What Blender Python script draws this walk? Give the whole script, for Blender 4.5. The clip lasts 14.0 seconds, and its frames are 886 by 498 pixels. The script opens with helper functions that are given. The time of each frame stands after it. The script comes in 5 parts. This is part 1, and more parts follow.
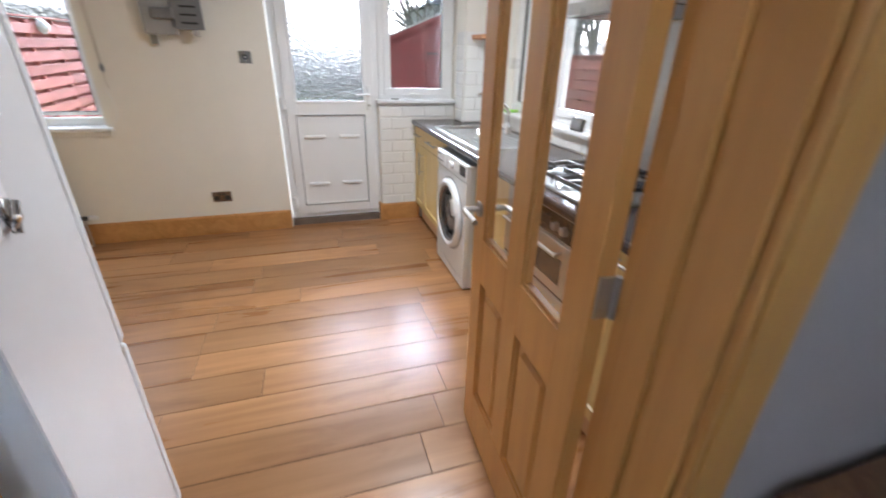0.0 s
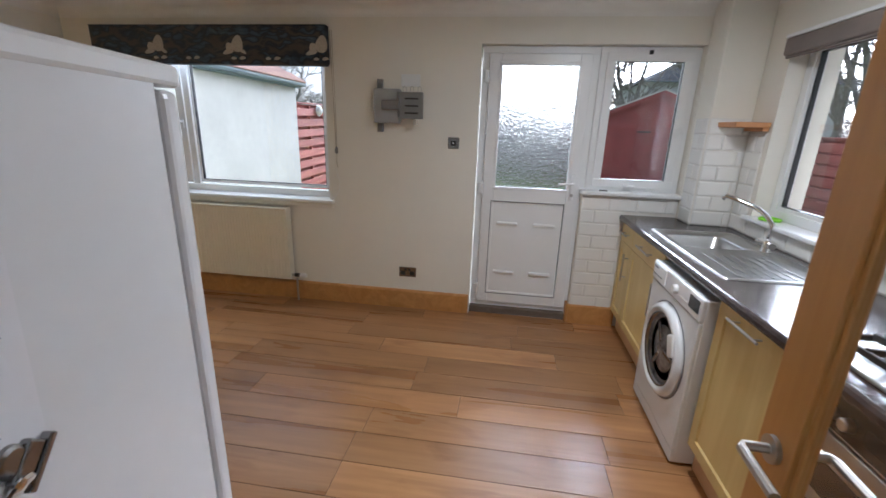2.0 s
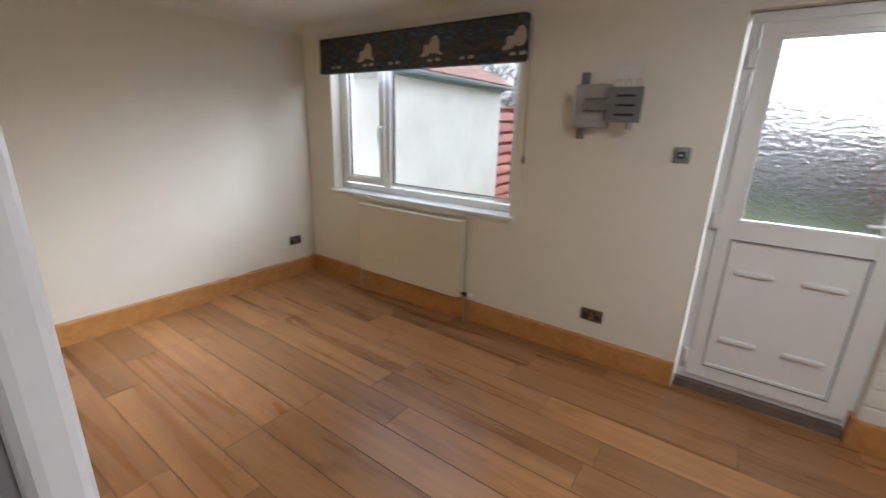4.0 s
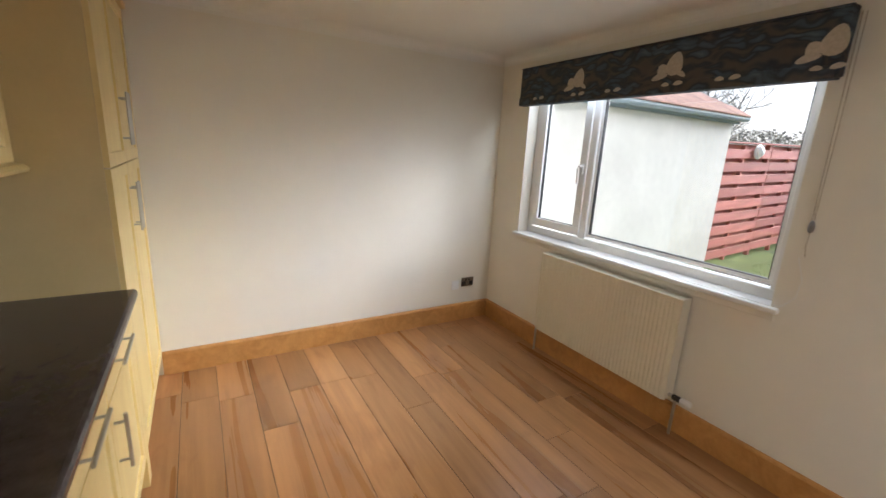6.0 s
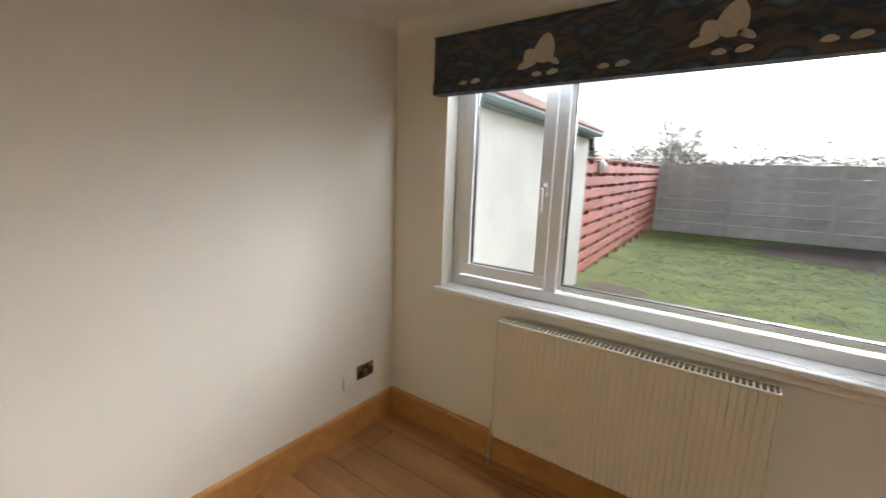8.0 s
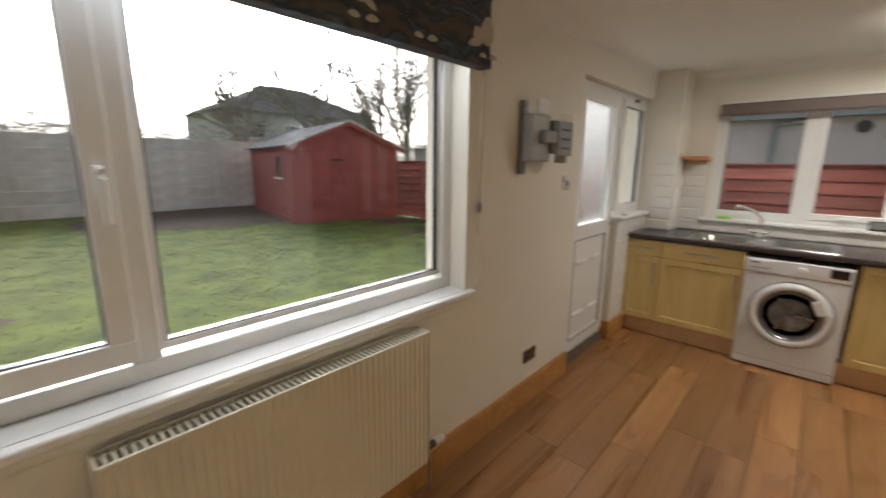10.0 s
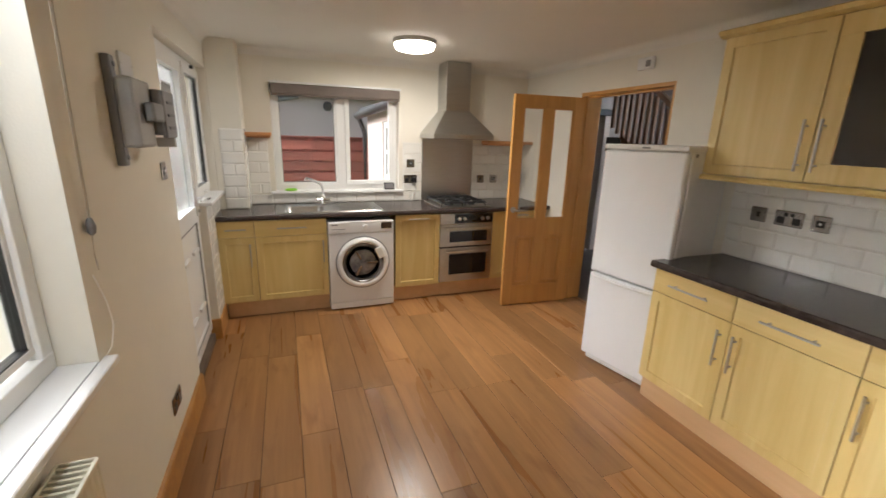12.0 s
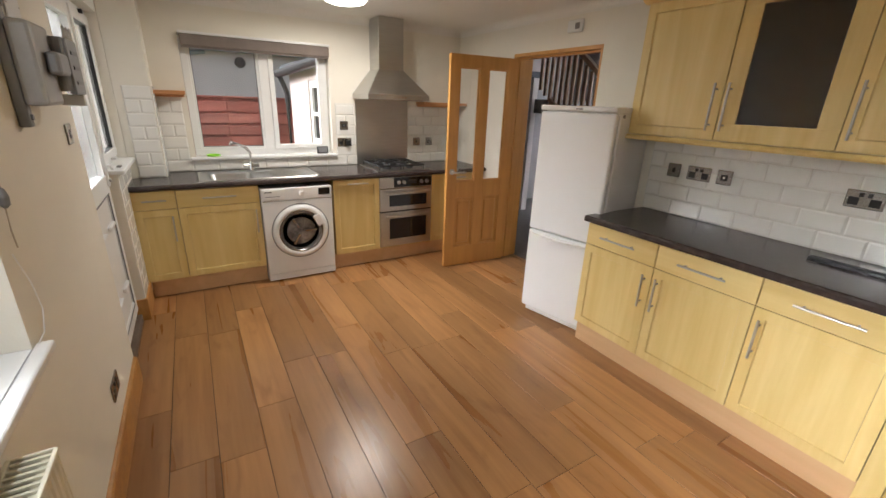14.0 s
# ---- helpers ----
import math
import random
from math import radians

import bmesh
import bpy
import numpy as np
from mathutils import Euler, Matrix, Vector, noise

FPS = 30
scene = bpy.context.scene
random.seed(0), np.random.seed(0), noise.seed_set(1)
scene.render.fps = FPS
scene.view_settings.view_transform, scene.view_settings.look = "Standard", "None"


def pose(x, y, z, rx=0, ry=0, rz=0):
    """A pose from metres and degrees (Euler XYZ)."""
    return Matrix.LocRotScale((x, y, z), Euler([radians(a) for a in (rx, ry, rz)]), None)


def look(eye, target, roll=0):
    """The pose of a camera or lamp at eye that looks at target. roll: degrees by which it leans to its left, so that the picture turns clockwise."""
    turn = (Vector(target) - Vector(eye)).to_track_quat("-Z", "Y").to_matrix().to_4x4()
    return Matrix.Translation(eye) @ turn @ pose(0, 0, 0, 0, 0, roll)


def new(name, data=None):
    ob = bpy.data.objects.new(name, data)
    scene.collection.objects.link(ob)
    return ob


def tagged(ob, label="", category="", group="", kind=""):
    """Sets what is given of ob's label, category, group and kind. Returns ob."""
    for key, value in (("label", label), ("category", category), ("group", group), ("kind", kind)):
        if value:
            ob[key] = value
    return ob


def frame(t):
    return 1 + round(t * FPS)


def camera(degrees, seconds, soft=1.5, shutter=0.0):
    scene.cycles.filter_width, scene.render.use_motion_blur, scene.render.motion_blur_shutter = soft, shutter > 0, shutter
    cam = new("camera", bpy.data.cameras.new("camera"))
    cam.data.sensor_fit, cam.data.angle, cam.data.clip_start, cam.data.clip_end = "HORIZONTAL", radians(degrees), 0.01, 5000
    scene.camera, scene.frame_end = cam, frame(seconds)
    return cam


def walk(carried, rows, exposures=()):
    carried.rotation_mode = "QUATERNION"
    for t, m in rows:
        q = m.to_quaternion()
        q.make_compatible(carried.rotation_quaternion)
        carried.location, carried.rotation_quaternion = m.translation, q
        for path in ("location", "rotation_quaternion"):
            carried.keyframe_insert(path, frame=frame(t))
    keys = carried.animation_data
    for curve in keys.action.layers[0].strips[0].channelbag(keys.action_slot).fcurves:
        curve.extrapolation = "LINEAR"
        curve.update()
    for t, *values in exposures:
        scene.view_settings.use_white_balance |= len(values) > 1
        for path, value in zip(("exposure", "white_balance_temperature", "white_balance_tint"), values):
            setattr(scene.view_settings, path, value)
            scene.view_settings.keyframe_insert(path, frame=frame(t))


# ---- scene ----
cam = camera(93.9, 14.0, shutter=0.4)
PATH = [
    (0, (0.698, 0.293, 1.409), (1.255, 2.025, 0.578), 1.4),
    (0.5, (0.687, 0.45, 1.478), (0.918, 2.297, 0.745), 1.5),
    (1, (0.663, 0.577, 1.513), (0.699, 2.47, 0.868), 1.8),
    (1.5, (0.679, 0.7, 1.514), (0.542, 2.61, 0.936), 1.8),
    (2, (0.689, 0.792, 1.507), (0.424, 2.693, 0.944), 1.9),
    (2.5, (0.692, 0.911, 1.492), (0.326, 2.792, 0.919), 2.0),
    (3, (0.653, 1.063, 1.492), (0.155, 2.911, 0.91), 1.9),
    (3.5, (0.602, 1.197, 1.482), (-0.116, 2.972, 0.902), 1.8),
    (4, (0.582, 1.368, 1.517), (-0.522, 2.934, 0.944), 1.7),
    (4.2, (0.569, 1.398, 1.525), (-0.674, 2.858, 0.957), 2.0),
    (6.3, (-0.052, 1.777, 1.561), (-1.737, 2.756, 1.108), 2.8),
    (6.5, (-0.16, 1.838, 1.54), (-1.851, 2.812, 1.1), 2.7),
    (7, (-0.52, 1.95, 1.552), (-2.141, 3.043, 1.131), 2.4),
    (7.2, (-0.664, 2.01, 1.529), (-2.244, 3.17, 1.13), 2.4),
    (9.3, (-2.082, 2.528, 1.511), (-1.515, 4.414, 1.163), 1.0),
    (9.5, (-2.165, 2.614, 1.517), (-1.295, 4.378, 1.152), 0.9),
    (10, (-2.246, 2.801, 1.515), (-0.792, 4.113, 1.107), 0.6),
    (10.5, (-2.212, 3.051, 1.573), (-0.393, 3.741, 1.11), 1.0),
    (11, (-2.223, 3.214, 1.596), (-0.284, 3.303, 1.111), 1.2),
    (11.5, (-2.193, 3.345, 1.588), (-0.295, 2.961, 1.09), 1.5),
    (12, (-2.141, 3.458, 1.593), (-0.335, 2.771, 1.074), 1.7),
    (12.5, (-2.136, 3.538, 1.595), (-0.429, 2.67, 1.021), 1.9),
    (13, (-2.145, 3.571, 1.59), (-0.489, 2.634, 0.975), 2.0),
    (13.5, (-2.136, 3.569, 1.584), (-0.508, 2.605, 0.934), 2.0),
    (14, (-2.123, 3.571, 1.58), (-0.508, 2.599, 0.912), 2.1),
]
EXPOSURES = [(0.0, 1.75, 5400, 10), (0.7, 1.5, 5350, 10), (1.5, 1.18, 5350, 10), (3.0, 1.03, 5450, 10), (4.2, 1.1, 5700, 10), (6.5, 1.3, 5900, 10),
             (9.5, 0.85, 6300, 10), (10.5, 1.05, 6450, 10), (11.5, 1.25, 6450, 10), (14.0, 1.4, 6350, 10)]
walk(cam, [(t, look(eye, target, roll)) for t, eye, target, roll in PATH], EXPOSURES)

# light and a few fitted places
SKY, SUN, LAMP, HEAD, HALL_FILL = 0.115, 3.0, 8.5, 4.5, 130.0
DOOR_TURN, DHX = 86.5, 1.212
FRX, FRY, FRT = 0.158, 1.437, 12.0

# ---------- world, sun, lamps ----------
world = bpy.data.worlds.new("overcast_sky")
scene.world = world
world.use_nodes = True
wn, wl = world.node_tree.nodes, world.node_tree.links
sky = wn.new("ShaderNodeTexSky")
sky.sky_type, sky.sun_disc = "NISHITA", False
sky.sun_elevation, sky.sun_rotation = radians(24), radians(22)
sky.air_density, sky.dust_density = 1.0, 4.0
hue = wn.new("ShaderNodeHueSaturation")
hue.inputs["Saturation"].default_value = 0.28
wl.new(sky.outputs[0], hue.inputs["Color"])
wl.new(hue.outputs[0], wn["Background"].inputs["Color"])
wn["Background"].inputs["Strength"].default_value = SKY

sun = new("sun", bpy.data.lights.new("sun", "SUN"))
sun.data.energy, sun.data.angle, sun.data.color = SUN, radians(40), (0.97, 0.98, 1.0)
sun.matrix_world = look((3.3, 8.0, 3.85), (0, 0, 0))

lamp_light = new("ceiling_lamp_light", bpy.data.lights.new("ceiling_lamp_light", "AREA"))
lamp_light.data.shape, lamp_light.data.size = "DISK", 0.32
lamp_light.data.energy, lamp_light.data.color = LAMP, (1.0, 0.93, 0.84)
lamp_light.matrix_world = pose(1.3, 2.44, 2.238)

# added fill lamp at the large window's head, hidden by the blind, for daylight
head_light = new("window_head_light", bpy.data.lights.new("window_head_light", "AREA"))
head_light.data.shape, head_light.data.size, head_light.data.size_y = "RECTANGLE", 1.6, 0.07
head_light.data.energy, head_light.data.color = HEAD, (0.93, 0.97, 1.0)
head_light.matrix_world = pose(-1.65, 4.085, 2.02, -52, 0, 0)

# added fill lamp for the dark hall, set in an assumed, unseen front window
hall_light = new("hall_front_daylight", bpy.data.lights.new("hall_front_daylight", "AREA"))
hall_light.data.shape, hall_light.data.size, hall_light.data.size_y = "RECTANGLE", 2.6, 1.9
hall_light.data.energy, hall_light.data.color = HALL_FILL, (0.84, 0.92, 1.0)
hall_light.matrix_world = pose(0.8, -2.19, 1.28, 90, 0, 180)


# ---------- materials ----------
def mat(name, color, rough=0.5, metal=0.0, vary=0.08, scale=6.0, bump=0.0, bscale=60.0, stretch=(1, 1, 1), color2=None, coat=0.0,
        rand=0.0, island=False, rvary=0.1, spec=0.5):
    """A surface with colour varied at two scales, uneven gloss and a fine relief."""
    m = bpy.data.materials.new(name)
    m.use_nodes = True
    n, l = m.node_tree.nodes, m.node_tree.links
    b = n["Principled BSDF"]
    tc = n.new("ShaderNodeTexCoord")
    mp = n.new("ShaderNodeMapping")
    mp.inputs["Scale"].default_value = stretch
    l.new(tc.outputs["Object"], mp.inputs[0])
    big = n.new("ShaderNodeTexNoise")
    big.inputs["Scale"].default_value, big.inputs["Detail"].default_value = scale, 4
    fine = n.new("ShaderNodeTexNoise")
    fine.inputs["Scale"].default_value, fine.inputs["Detail"].default_value = scale * 9, 3
    l.new(mp.outputs[0], big.inputs[0])
    l.new(mp.outputs[0], fine.inputs[0])
    add = n.new("ShaderNodeMath")
    add.operation = "MULTIPLY_ADD"
    add.inputs[1].default_value = 0.35
    l.new(fine.outputs["Fac"], add.inputs[0])
    l.new(big.outputs["Fac"], add.inputs[2])
    ramp = n.new("ShaderNodeValToRGB")
    ramp.color_ramp.elements[0].position, ramp.color_ramp.elements[1].position = 0.42, 0.95
    c1 = tuple(max(0, c * (1 - vary)) for c in color)
    c2 = color2 or tuple(min(1, c * (1 + vary)) for c in color)
    ramp.color_ramp.elements[0].color, ramp.color_ramp.elements[1].color = (*c1, 1), (*c2, 1)
    l.new(add.outputs[0], ramp.inputs[0])
    out = ramp.outputs[0]
    if rand:
        hs = n.new("ShaderNodeHueSaturation")
        mr = n.new("ShaderNodeMapRange")
        mr.inputs["To Min"].default_value, mr.inputs["To Max"].default_value = 1 - rand, 1 + rand
        src = n.new("ShaderNodeNewGeometry").outputs["Random Per Island"] if island else n.new("ShaderNodeObjectInfo").outputs["Random"]
        l.new(src, mr.inputs["Value"])
        l.new(mr.outputs[0], hs.inputs["Value"])
        l.new(out, hs.inputs["Color"])
        out = hs.outputs[0]
    l.new(out, b.inputs["Base Color"])
    rr = n.new("ShaderNodeMapRange")
    rr.inputs["To Min"].default_value, rr.inputs["To Max"].default_value = max(0.02, rough - rvary / 2), rough + rvary / 2
    l.new(big.outputs["Fac"], rr.inputs["Value"])
    l.new(rr.outputs[0], b.inputs["Roughness"])
    b.inputs["Metallic"].default_value, b.inputs["Coat Weight"].default_value = metal, coat
    b.inputs["Specular IOR Level"].default_value = spec
    if bump:
        bt = n.new("ShaderNodeTexNoise")
        bt.inputs["Scale"].default_value, bt.inputs["Detail"].default_value = bscale, 5
        l.new(mp.outputs[0], bt.inputs[0])
        bp = n.new("ShaderNodeBump")
        bp.inputs["Strength"].default_value, bp.inputs["Distance"].default_value = bump, 0.004
        l.new(bt.outputs["Fac"], bp.inputs["Height"])
        l.new(bp.outputs[0], b.inputs["Normal"])
    return m


def wood(name, dark, light, rough=0.4, along=0, rand=0.0, grain=14.0, bump=0.08, knots=False, coat=0.0):
    """Wood with grain drawn out along one axis (0 x, 1 y, 2 z)."""
    m = bpy.data.materials.new(name)
    m.use_nodes = True
    n, l = m.node_tree.nodes, m.node_tree.links
    b = n["Principled BSDF"]
    tc, mp = n.new("ShaderNodeTexCoord"), n.new("ShaderNodeMapping")
    s = [grain, grain, grain]
    s[along] = grain * 0.07
    mp.inputs["Scale"].default_value = s
    info = n.new("ShaderNodeObjectInfo")
    shift = n.new("ShaderNodeVectorMath")
    shift.operation = "MULTIPLY_ADD"
    shift.inputs[1].default_value = (37.0, 11.0, 23.0) if rand else (0, 0, 0)
    l.new(info.outputs["Random"], shift.inputs[0])
    l.new(tc.outputs["Object"], shift.inputs[2])
    l.new(shift.outputs[0], mp.inputs[0])
    nz = n.new("ShaderNodeTexNoise")
    nz.inputs["Scale"].default_value, nz.inputs["Detail"].default_value, nz.inputs["Distortion"].default_value = 1.0, 7, 1.2
    l.new(mp.outputs[0], nz.inputs[0])
    fine = n.new("ShaderNodeTexNoise")
    fine.inputs["Scale"].default_value, fine.inputs["Detail"].default_value = 6.0, 3
    l.new(mp.outputs[0], fine.inputs[0])
    add = n.new("ShaderNodeMath")
    add.operation = "MULTIPLY_ADD"
    add.inputs[1].default_value = 0.3
    l.new(fine.outputs["Fac"], add.inputs[0])
    l.new(nz.outputs["Fac"], add.inputs[2])
    ramp = n.new("ShaderNodeValToRGB")
    ramp.color_ramp.elements[0].position, ramp.color_ramp.elements[1].position = 0.45, 0.85
    ramp.color_ramp.elements[0].color, ramp.color_ramp.elements[1].color = (*dark, 1), (*light, 1)
    l.new(add.outputs[0], ramp.inputs[0])
    out = ramp.outputs[0]
    if knots:
        blot = n.new("ShaderNodeTexNoise")
        blot.inputs["Scale"].default_value, blot.inputs["Detail"].default_value, blot.inputs["Distortion"].default_value = 1.0, 5, 0.8
        bm_ = n.new("ShaderNodeMapping")
        bm_.inputs["Scale"].default_value = (2.6, 8.0, 8.0)
        l.new(shift.outputs[0], bm_.inputs[0])
        l.new(bm_.outputs[0], blot.inputs[0])
        kr = n.new("ShaderNodeValToRGB")
        kr.color_ramp.elements[0].position, kr.color_ramp.elements[1].position = 0.54, 0.74
        kr.color_ramp.elements[0].color, kr.color_ramp.elements[1].color = (1, 1, 1, 1), (0.76, 0.69, 0.63, 1)
        l.new(blot.outputs["Fac"], kr.inputs[0])
        mx = n.new("ShaderNodeMix")
        mx.data_type, mx.blend_type = "RGBA", "MULTIPLY"
        mx.inputs[0].default_value = 1.0
        l.new(out, mx.inputs[6])
        l.new(kr.outputs[0], mx.inputs[7])
        out = mx.outputs[2]
    if rand:
        hs, mr = n.new("ShaderNodeHueSaturation"), n.new("ShaderNodeMapRange")
        mr.inputs["To Min"].default_value, mr.inputs["To Max"].default_value = 1 - rand, 1 + rand
        l.new(info.outputs["Random"], mr.inputs["Value"])
        l.new(mr.outputs[0], hs.inputs["Value"])
        l.new(out, hs.inputs["Color"])
        out = hs.outputs[0]
    l.new(out, b.inputs["Base Color"])
    rr = n.new("ShaderNodeMapRange")
    rr.inputs["To Min"].default_value, rr.inputs["To Max"].default_value = rough - 0.06, rough + 0.08
    l.new(nz.outputs["Fac"], rr.inputs["Value"])
    l.new(rr.outputs[0], b.inputs["Roughness"])
    b.inputs["Coat Weight"].default_value = coat
    bp = n.new("ShaderNodeBump")
    bp.inputs["Strength"].default_value, bp.inputs["Distance"].default_value = bump, 0.003
    l.new(add.outputs[0], bp.inputs["Height"])
    l.new(bp.outputs[0], b.inputs["Normal"])
    return m


def glass_mat(name, rough=0.0, color=(1, 1, 1), bump=0.0):
    m = bpy.data.materials.new(name)
    m.use_nodes = True
    n, l = m.node_tree.nodes, m.node_tree.links
    b = n["Principled BSDF"]
    b.inputs["Base Color"].default_value = (*color, 1)
    b.inputs["Transmission Weight"].default_value, b.inputs["Roughness"].default_value, b.inputs["IOR"].default_value = 1.0, rough, 1.45
    if bump:
        v = n.new("ShaderNodeTexVoronoi")
        v.inputs["Scale"].default_value = 42
        v2 = n.new("ShaderNodeTexNoise")
        v2.inputs["Scale"].default_value = 60
        tc = n.new("ShaderNodeTexCoord")
        l.new(tc.outputs["Object"], v.inputs[0])
        l.new(tc.outputs["Object"], v2.inputs[0])
        a = n.new("ShaderNodeMath")
        l.new(v.outputs["Distance"], a.inputs[0])
        l.new(v2.outputs["Fac"], a.inputs[1])
        bp = n.new("ShaderNodeBump")
        bp.inputs["Strength"].default_value, bp.inputs["Distance"].default_value = bump, 0.006
        l.new(a.outputs[0], bp.inputs["Height"])
        l.new(bp.outputs[0], b.inputs["Normal"])
    return m


def emit_mat(name, color, strength):
    m = bpy.data.materials.new(name)
    m.use_nodes = True
    b = m.node_tree.nodes["Principled BSDF"]
    b.inputs["Base Color"].default_value = (0.9, 0.9, 0.88, 1)
    b.inputs["Emission Color"].default_value, b.inputs["Emission Strength"].default_value = (*color, 1), strength
    return m


PAINT = mat("cream_wall_paint", (0.78, 0.745, 0.66), 0.85, vary=0.025, scale=1.3, bump=0.12, bscale=140, spec=0.3)
CEIL = mat("ceiling_paint", (0.80, 0.78, 0.73), 0.9, vary=0.02, scale=1.1, bump=0.15, bscale=90, spec=0.2)
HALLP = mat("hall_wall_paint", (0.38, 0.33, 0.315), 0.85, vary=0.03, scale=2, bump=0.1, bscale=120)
PLANK = wood("oak_laminate", (0.30, 0.140, 0.050), (0.46, 0.238, 0.095), 0.28, 0, rand=0.22, grain=6, bump=0.03, knots=True)
JOINT = mat("floor_joint", (0.07, 0.04, 0.02), 0.8)
TRIM = wood("oak_trim", (0.42, 0.20, 0.055), (0.56, 0.29, 0.09), 0.42, 0, grain=9, bump=0.04)
DOORW = wood("oak_door", (0.52, 0.25, 0.062), (0.63, 0.325, 0.088), 0.4, 2, grain=9, bump=0.05, rand=0.04)
CAB = wood("maple_front", (0.66, 0.49, 0.185), (0.76, 0.60, 0.27), 0.36, 2, grain=7, bump=0.03, rand=0.03)
CABH = wood("maple_front_across", (0.66, 0.49, 0.185), (0.76, 0.60, 0.27), 0.36, 0, grain=7, bump=0.03, rand=0.03)
CABD = mat("cabinet_board", (0.60, 0.46, 0.22), 0.5, vary=0.04)
PLINTH = wood("peach_plinth", (0.60, 0.38, 0.20), (0.68, 0.45, 0.25), 0.45, 0, grain=6, bump=0.02)
WORK = mat("dark_worktop", (0.055, 0.042, 0.040), 0.2, vary=0.35, scale=24, bump=0.03, bscale=200, rvary=0.12)
STEEL = mat("brushed_steel", (0.49, 0.485, 0.47), 0.3, 1.0, vary=0.06, scale=5, bump=0.04, bscale=120, stretch=(1, 1, 14))
STEELH = mat("satin_handle", (0.52, 0.50, 0.47), 0.4, 1.0, vary=0.04)
CHROME = mat("chrome", (0.88, 0.88, 0.88), 0.08, 1.0, vary=0.02, rvary=0.06)
ENAMEL = mat("white_enamel", (0.80, 0.81, 0.82), 0.25, vary=0.015, scale=2, bump=0.02, bscale=300)
WPLAST = mat("white_plastic", (0.78, 0.78, 0.77), 0.35, vary=0.02)
UPVC = mat("white_upvc", (0.80, 0.80, 0.79), 0.3, vary=0.02, scale=3, rvary=0.12)
BLACK = mat("black_plastic", (0.015, 0.015, 0.016), 0.3, vary=0.1)
IRON = mat("cast_iron", (0.02, 0.02, 0.02), 0.55, vary=0.2, bump=0.2, bscale=200)
DGLASS = mat("dark_oven_glass", (0.012, 0.012, 0.014), 0.06, vary=0.1, rvary=0.04)
RUBBER = mat("grey_gasket", (0.20, 0.20, 0.21), 0.6)
PALEM = mat("pale_grey_bracket_paint", (0.36, 0.36, 0.355), 0.45, 0.2, vary=0.08, scale=12)
GREYM = mat("grey_bracket_paint", (0.22, 0.22, 0.22), 0.45, 0.4, vary=0.1, scale=12)
NICKEL = mat("black_nickel_plate", (0.30, 0.29, 0.28), 0.25, 1.0, vary=0.06)
TILE = mat("white_glazed_tile", (0.80, 0.79, 0.75), 0.12, vary=0.015, scale=9, rand=0.025, bump=0.03, bscale=24, rvary=0.06)
GROUT = mat("tile_grout", (0.70, 0.67, 0.61), 0.9, vary=0.05, bump=0.2, bscale=200)
GLASS = glass_mat("window_glass")
FROST = glass_mat("frosted_glass", 0.2, (0.95, 0.97, 0.98), 0.5)
SMOKE = glass_mat("smoked_glass", 0.3, (0.42, 0.34, 0.25))
# the lighter mottle paints in reflections from the steel drum
PORT = mat("porthole_glass_with_reflections", (0.05, 0.05, 0.052), 0.08, vary=0.6, color2=(0.34, 0.34, 0.35), scale=9, rvary=0.05)
DRUM = mat("drum_steel", (0.32, 0.32, 0.33), 0.25, 1.0)
RADI = mat("radiator_enamel", (0.72, 0.68, 0.55), 0.35, vary=0.02)
TAUPE = mat("taupe_blind_fabric", (0.20, 0.165, 0.145), 0.9, vary=0.1, bump=0.2, bscale=300)
CREAMP = mat("cream_print", (0.46, 0.40, 0.32), 0.9, vary=0.15, scale=60, bump=0.1)
PAPER = mat("printed_paper", (0.78, 0.78, 0.80), 0.8, vary=0.02)
INK = mat("grey_ink", (0.36, 0.36, 0.40), 0.8)
LIME = mat("lime_plastic", (0.28, 0.72, 0.03), 0.4)
SHELFW = wood("orange_pine_shelf", (0.50, 0.22, 0.085), (0.62, 0.31, 0.13), 0.45, 1, grain=10)
DARKW = wood("stained_stair_wood", (0.17, 0.08, 0.04), (0.26, 0.13, 0.07), 0.45, 2, grain=10)
CARPET = mat("hall_carpet", (0.20, 0.17, 0.16), 0.95, vary=0.2, scale=30, bump=0.5, bscale=300)
CORD = mat("beige_cord", (0.42, 0.36, 0.27), 0.8)
LAMPM = emit_mat("lamp_diffuser_glow", (1.0, 0.93, 0.82), 4.0)
GRASS = mat("lawn", (0.07, 0.115, 0.022), 0.95, vary=0.5, scale=2.2, color2=(0.19, 0.25, 0.05), bump=0.15, bscale=45)
BLADE = mat("grass_blade", (0.16, 0.25, 0.05), 0.8, vary=0.3, scale=1.5, rand=0.25, island=True)
SOIL = mat("bare_soil", (0.10, 0.075, 0.055), 0.95, vary=0.4, scale=5, bump=0.9, bscale=30)
REDW = mat("red_stained_boards", (0.40, 0.125, 0.10), 0.75, vary=0.3, scale=4, rand=0.22, bump=0.35, bscale=30, stretch=(0.3, 0.3, 3))
SHEDW = mat("shed_red_paint", (0.32, 0.075, 0.07), 0.7, vary=0.25, scale=3, rand=0.08, bump=0.25, bscale=40)
CONC = mat("concrete_panel", (0.56, 0.545, 0.51), 0.9, vary=0.2, scale=2.5, rand=0.08, bump=0.5, bscale=40)
RENDER_W = mat("white_roughcast", (0.58, 0.565, 0.525), 0.92, vary=0.13, scale=1.2, bump=0.8, bscale=70)
GREYR = mat("grey_roughcast", (0.50, 0.50, 0.51), 0.92, vary=0.06, scale=1.5, bump=0.6, bscale=70)
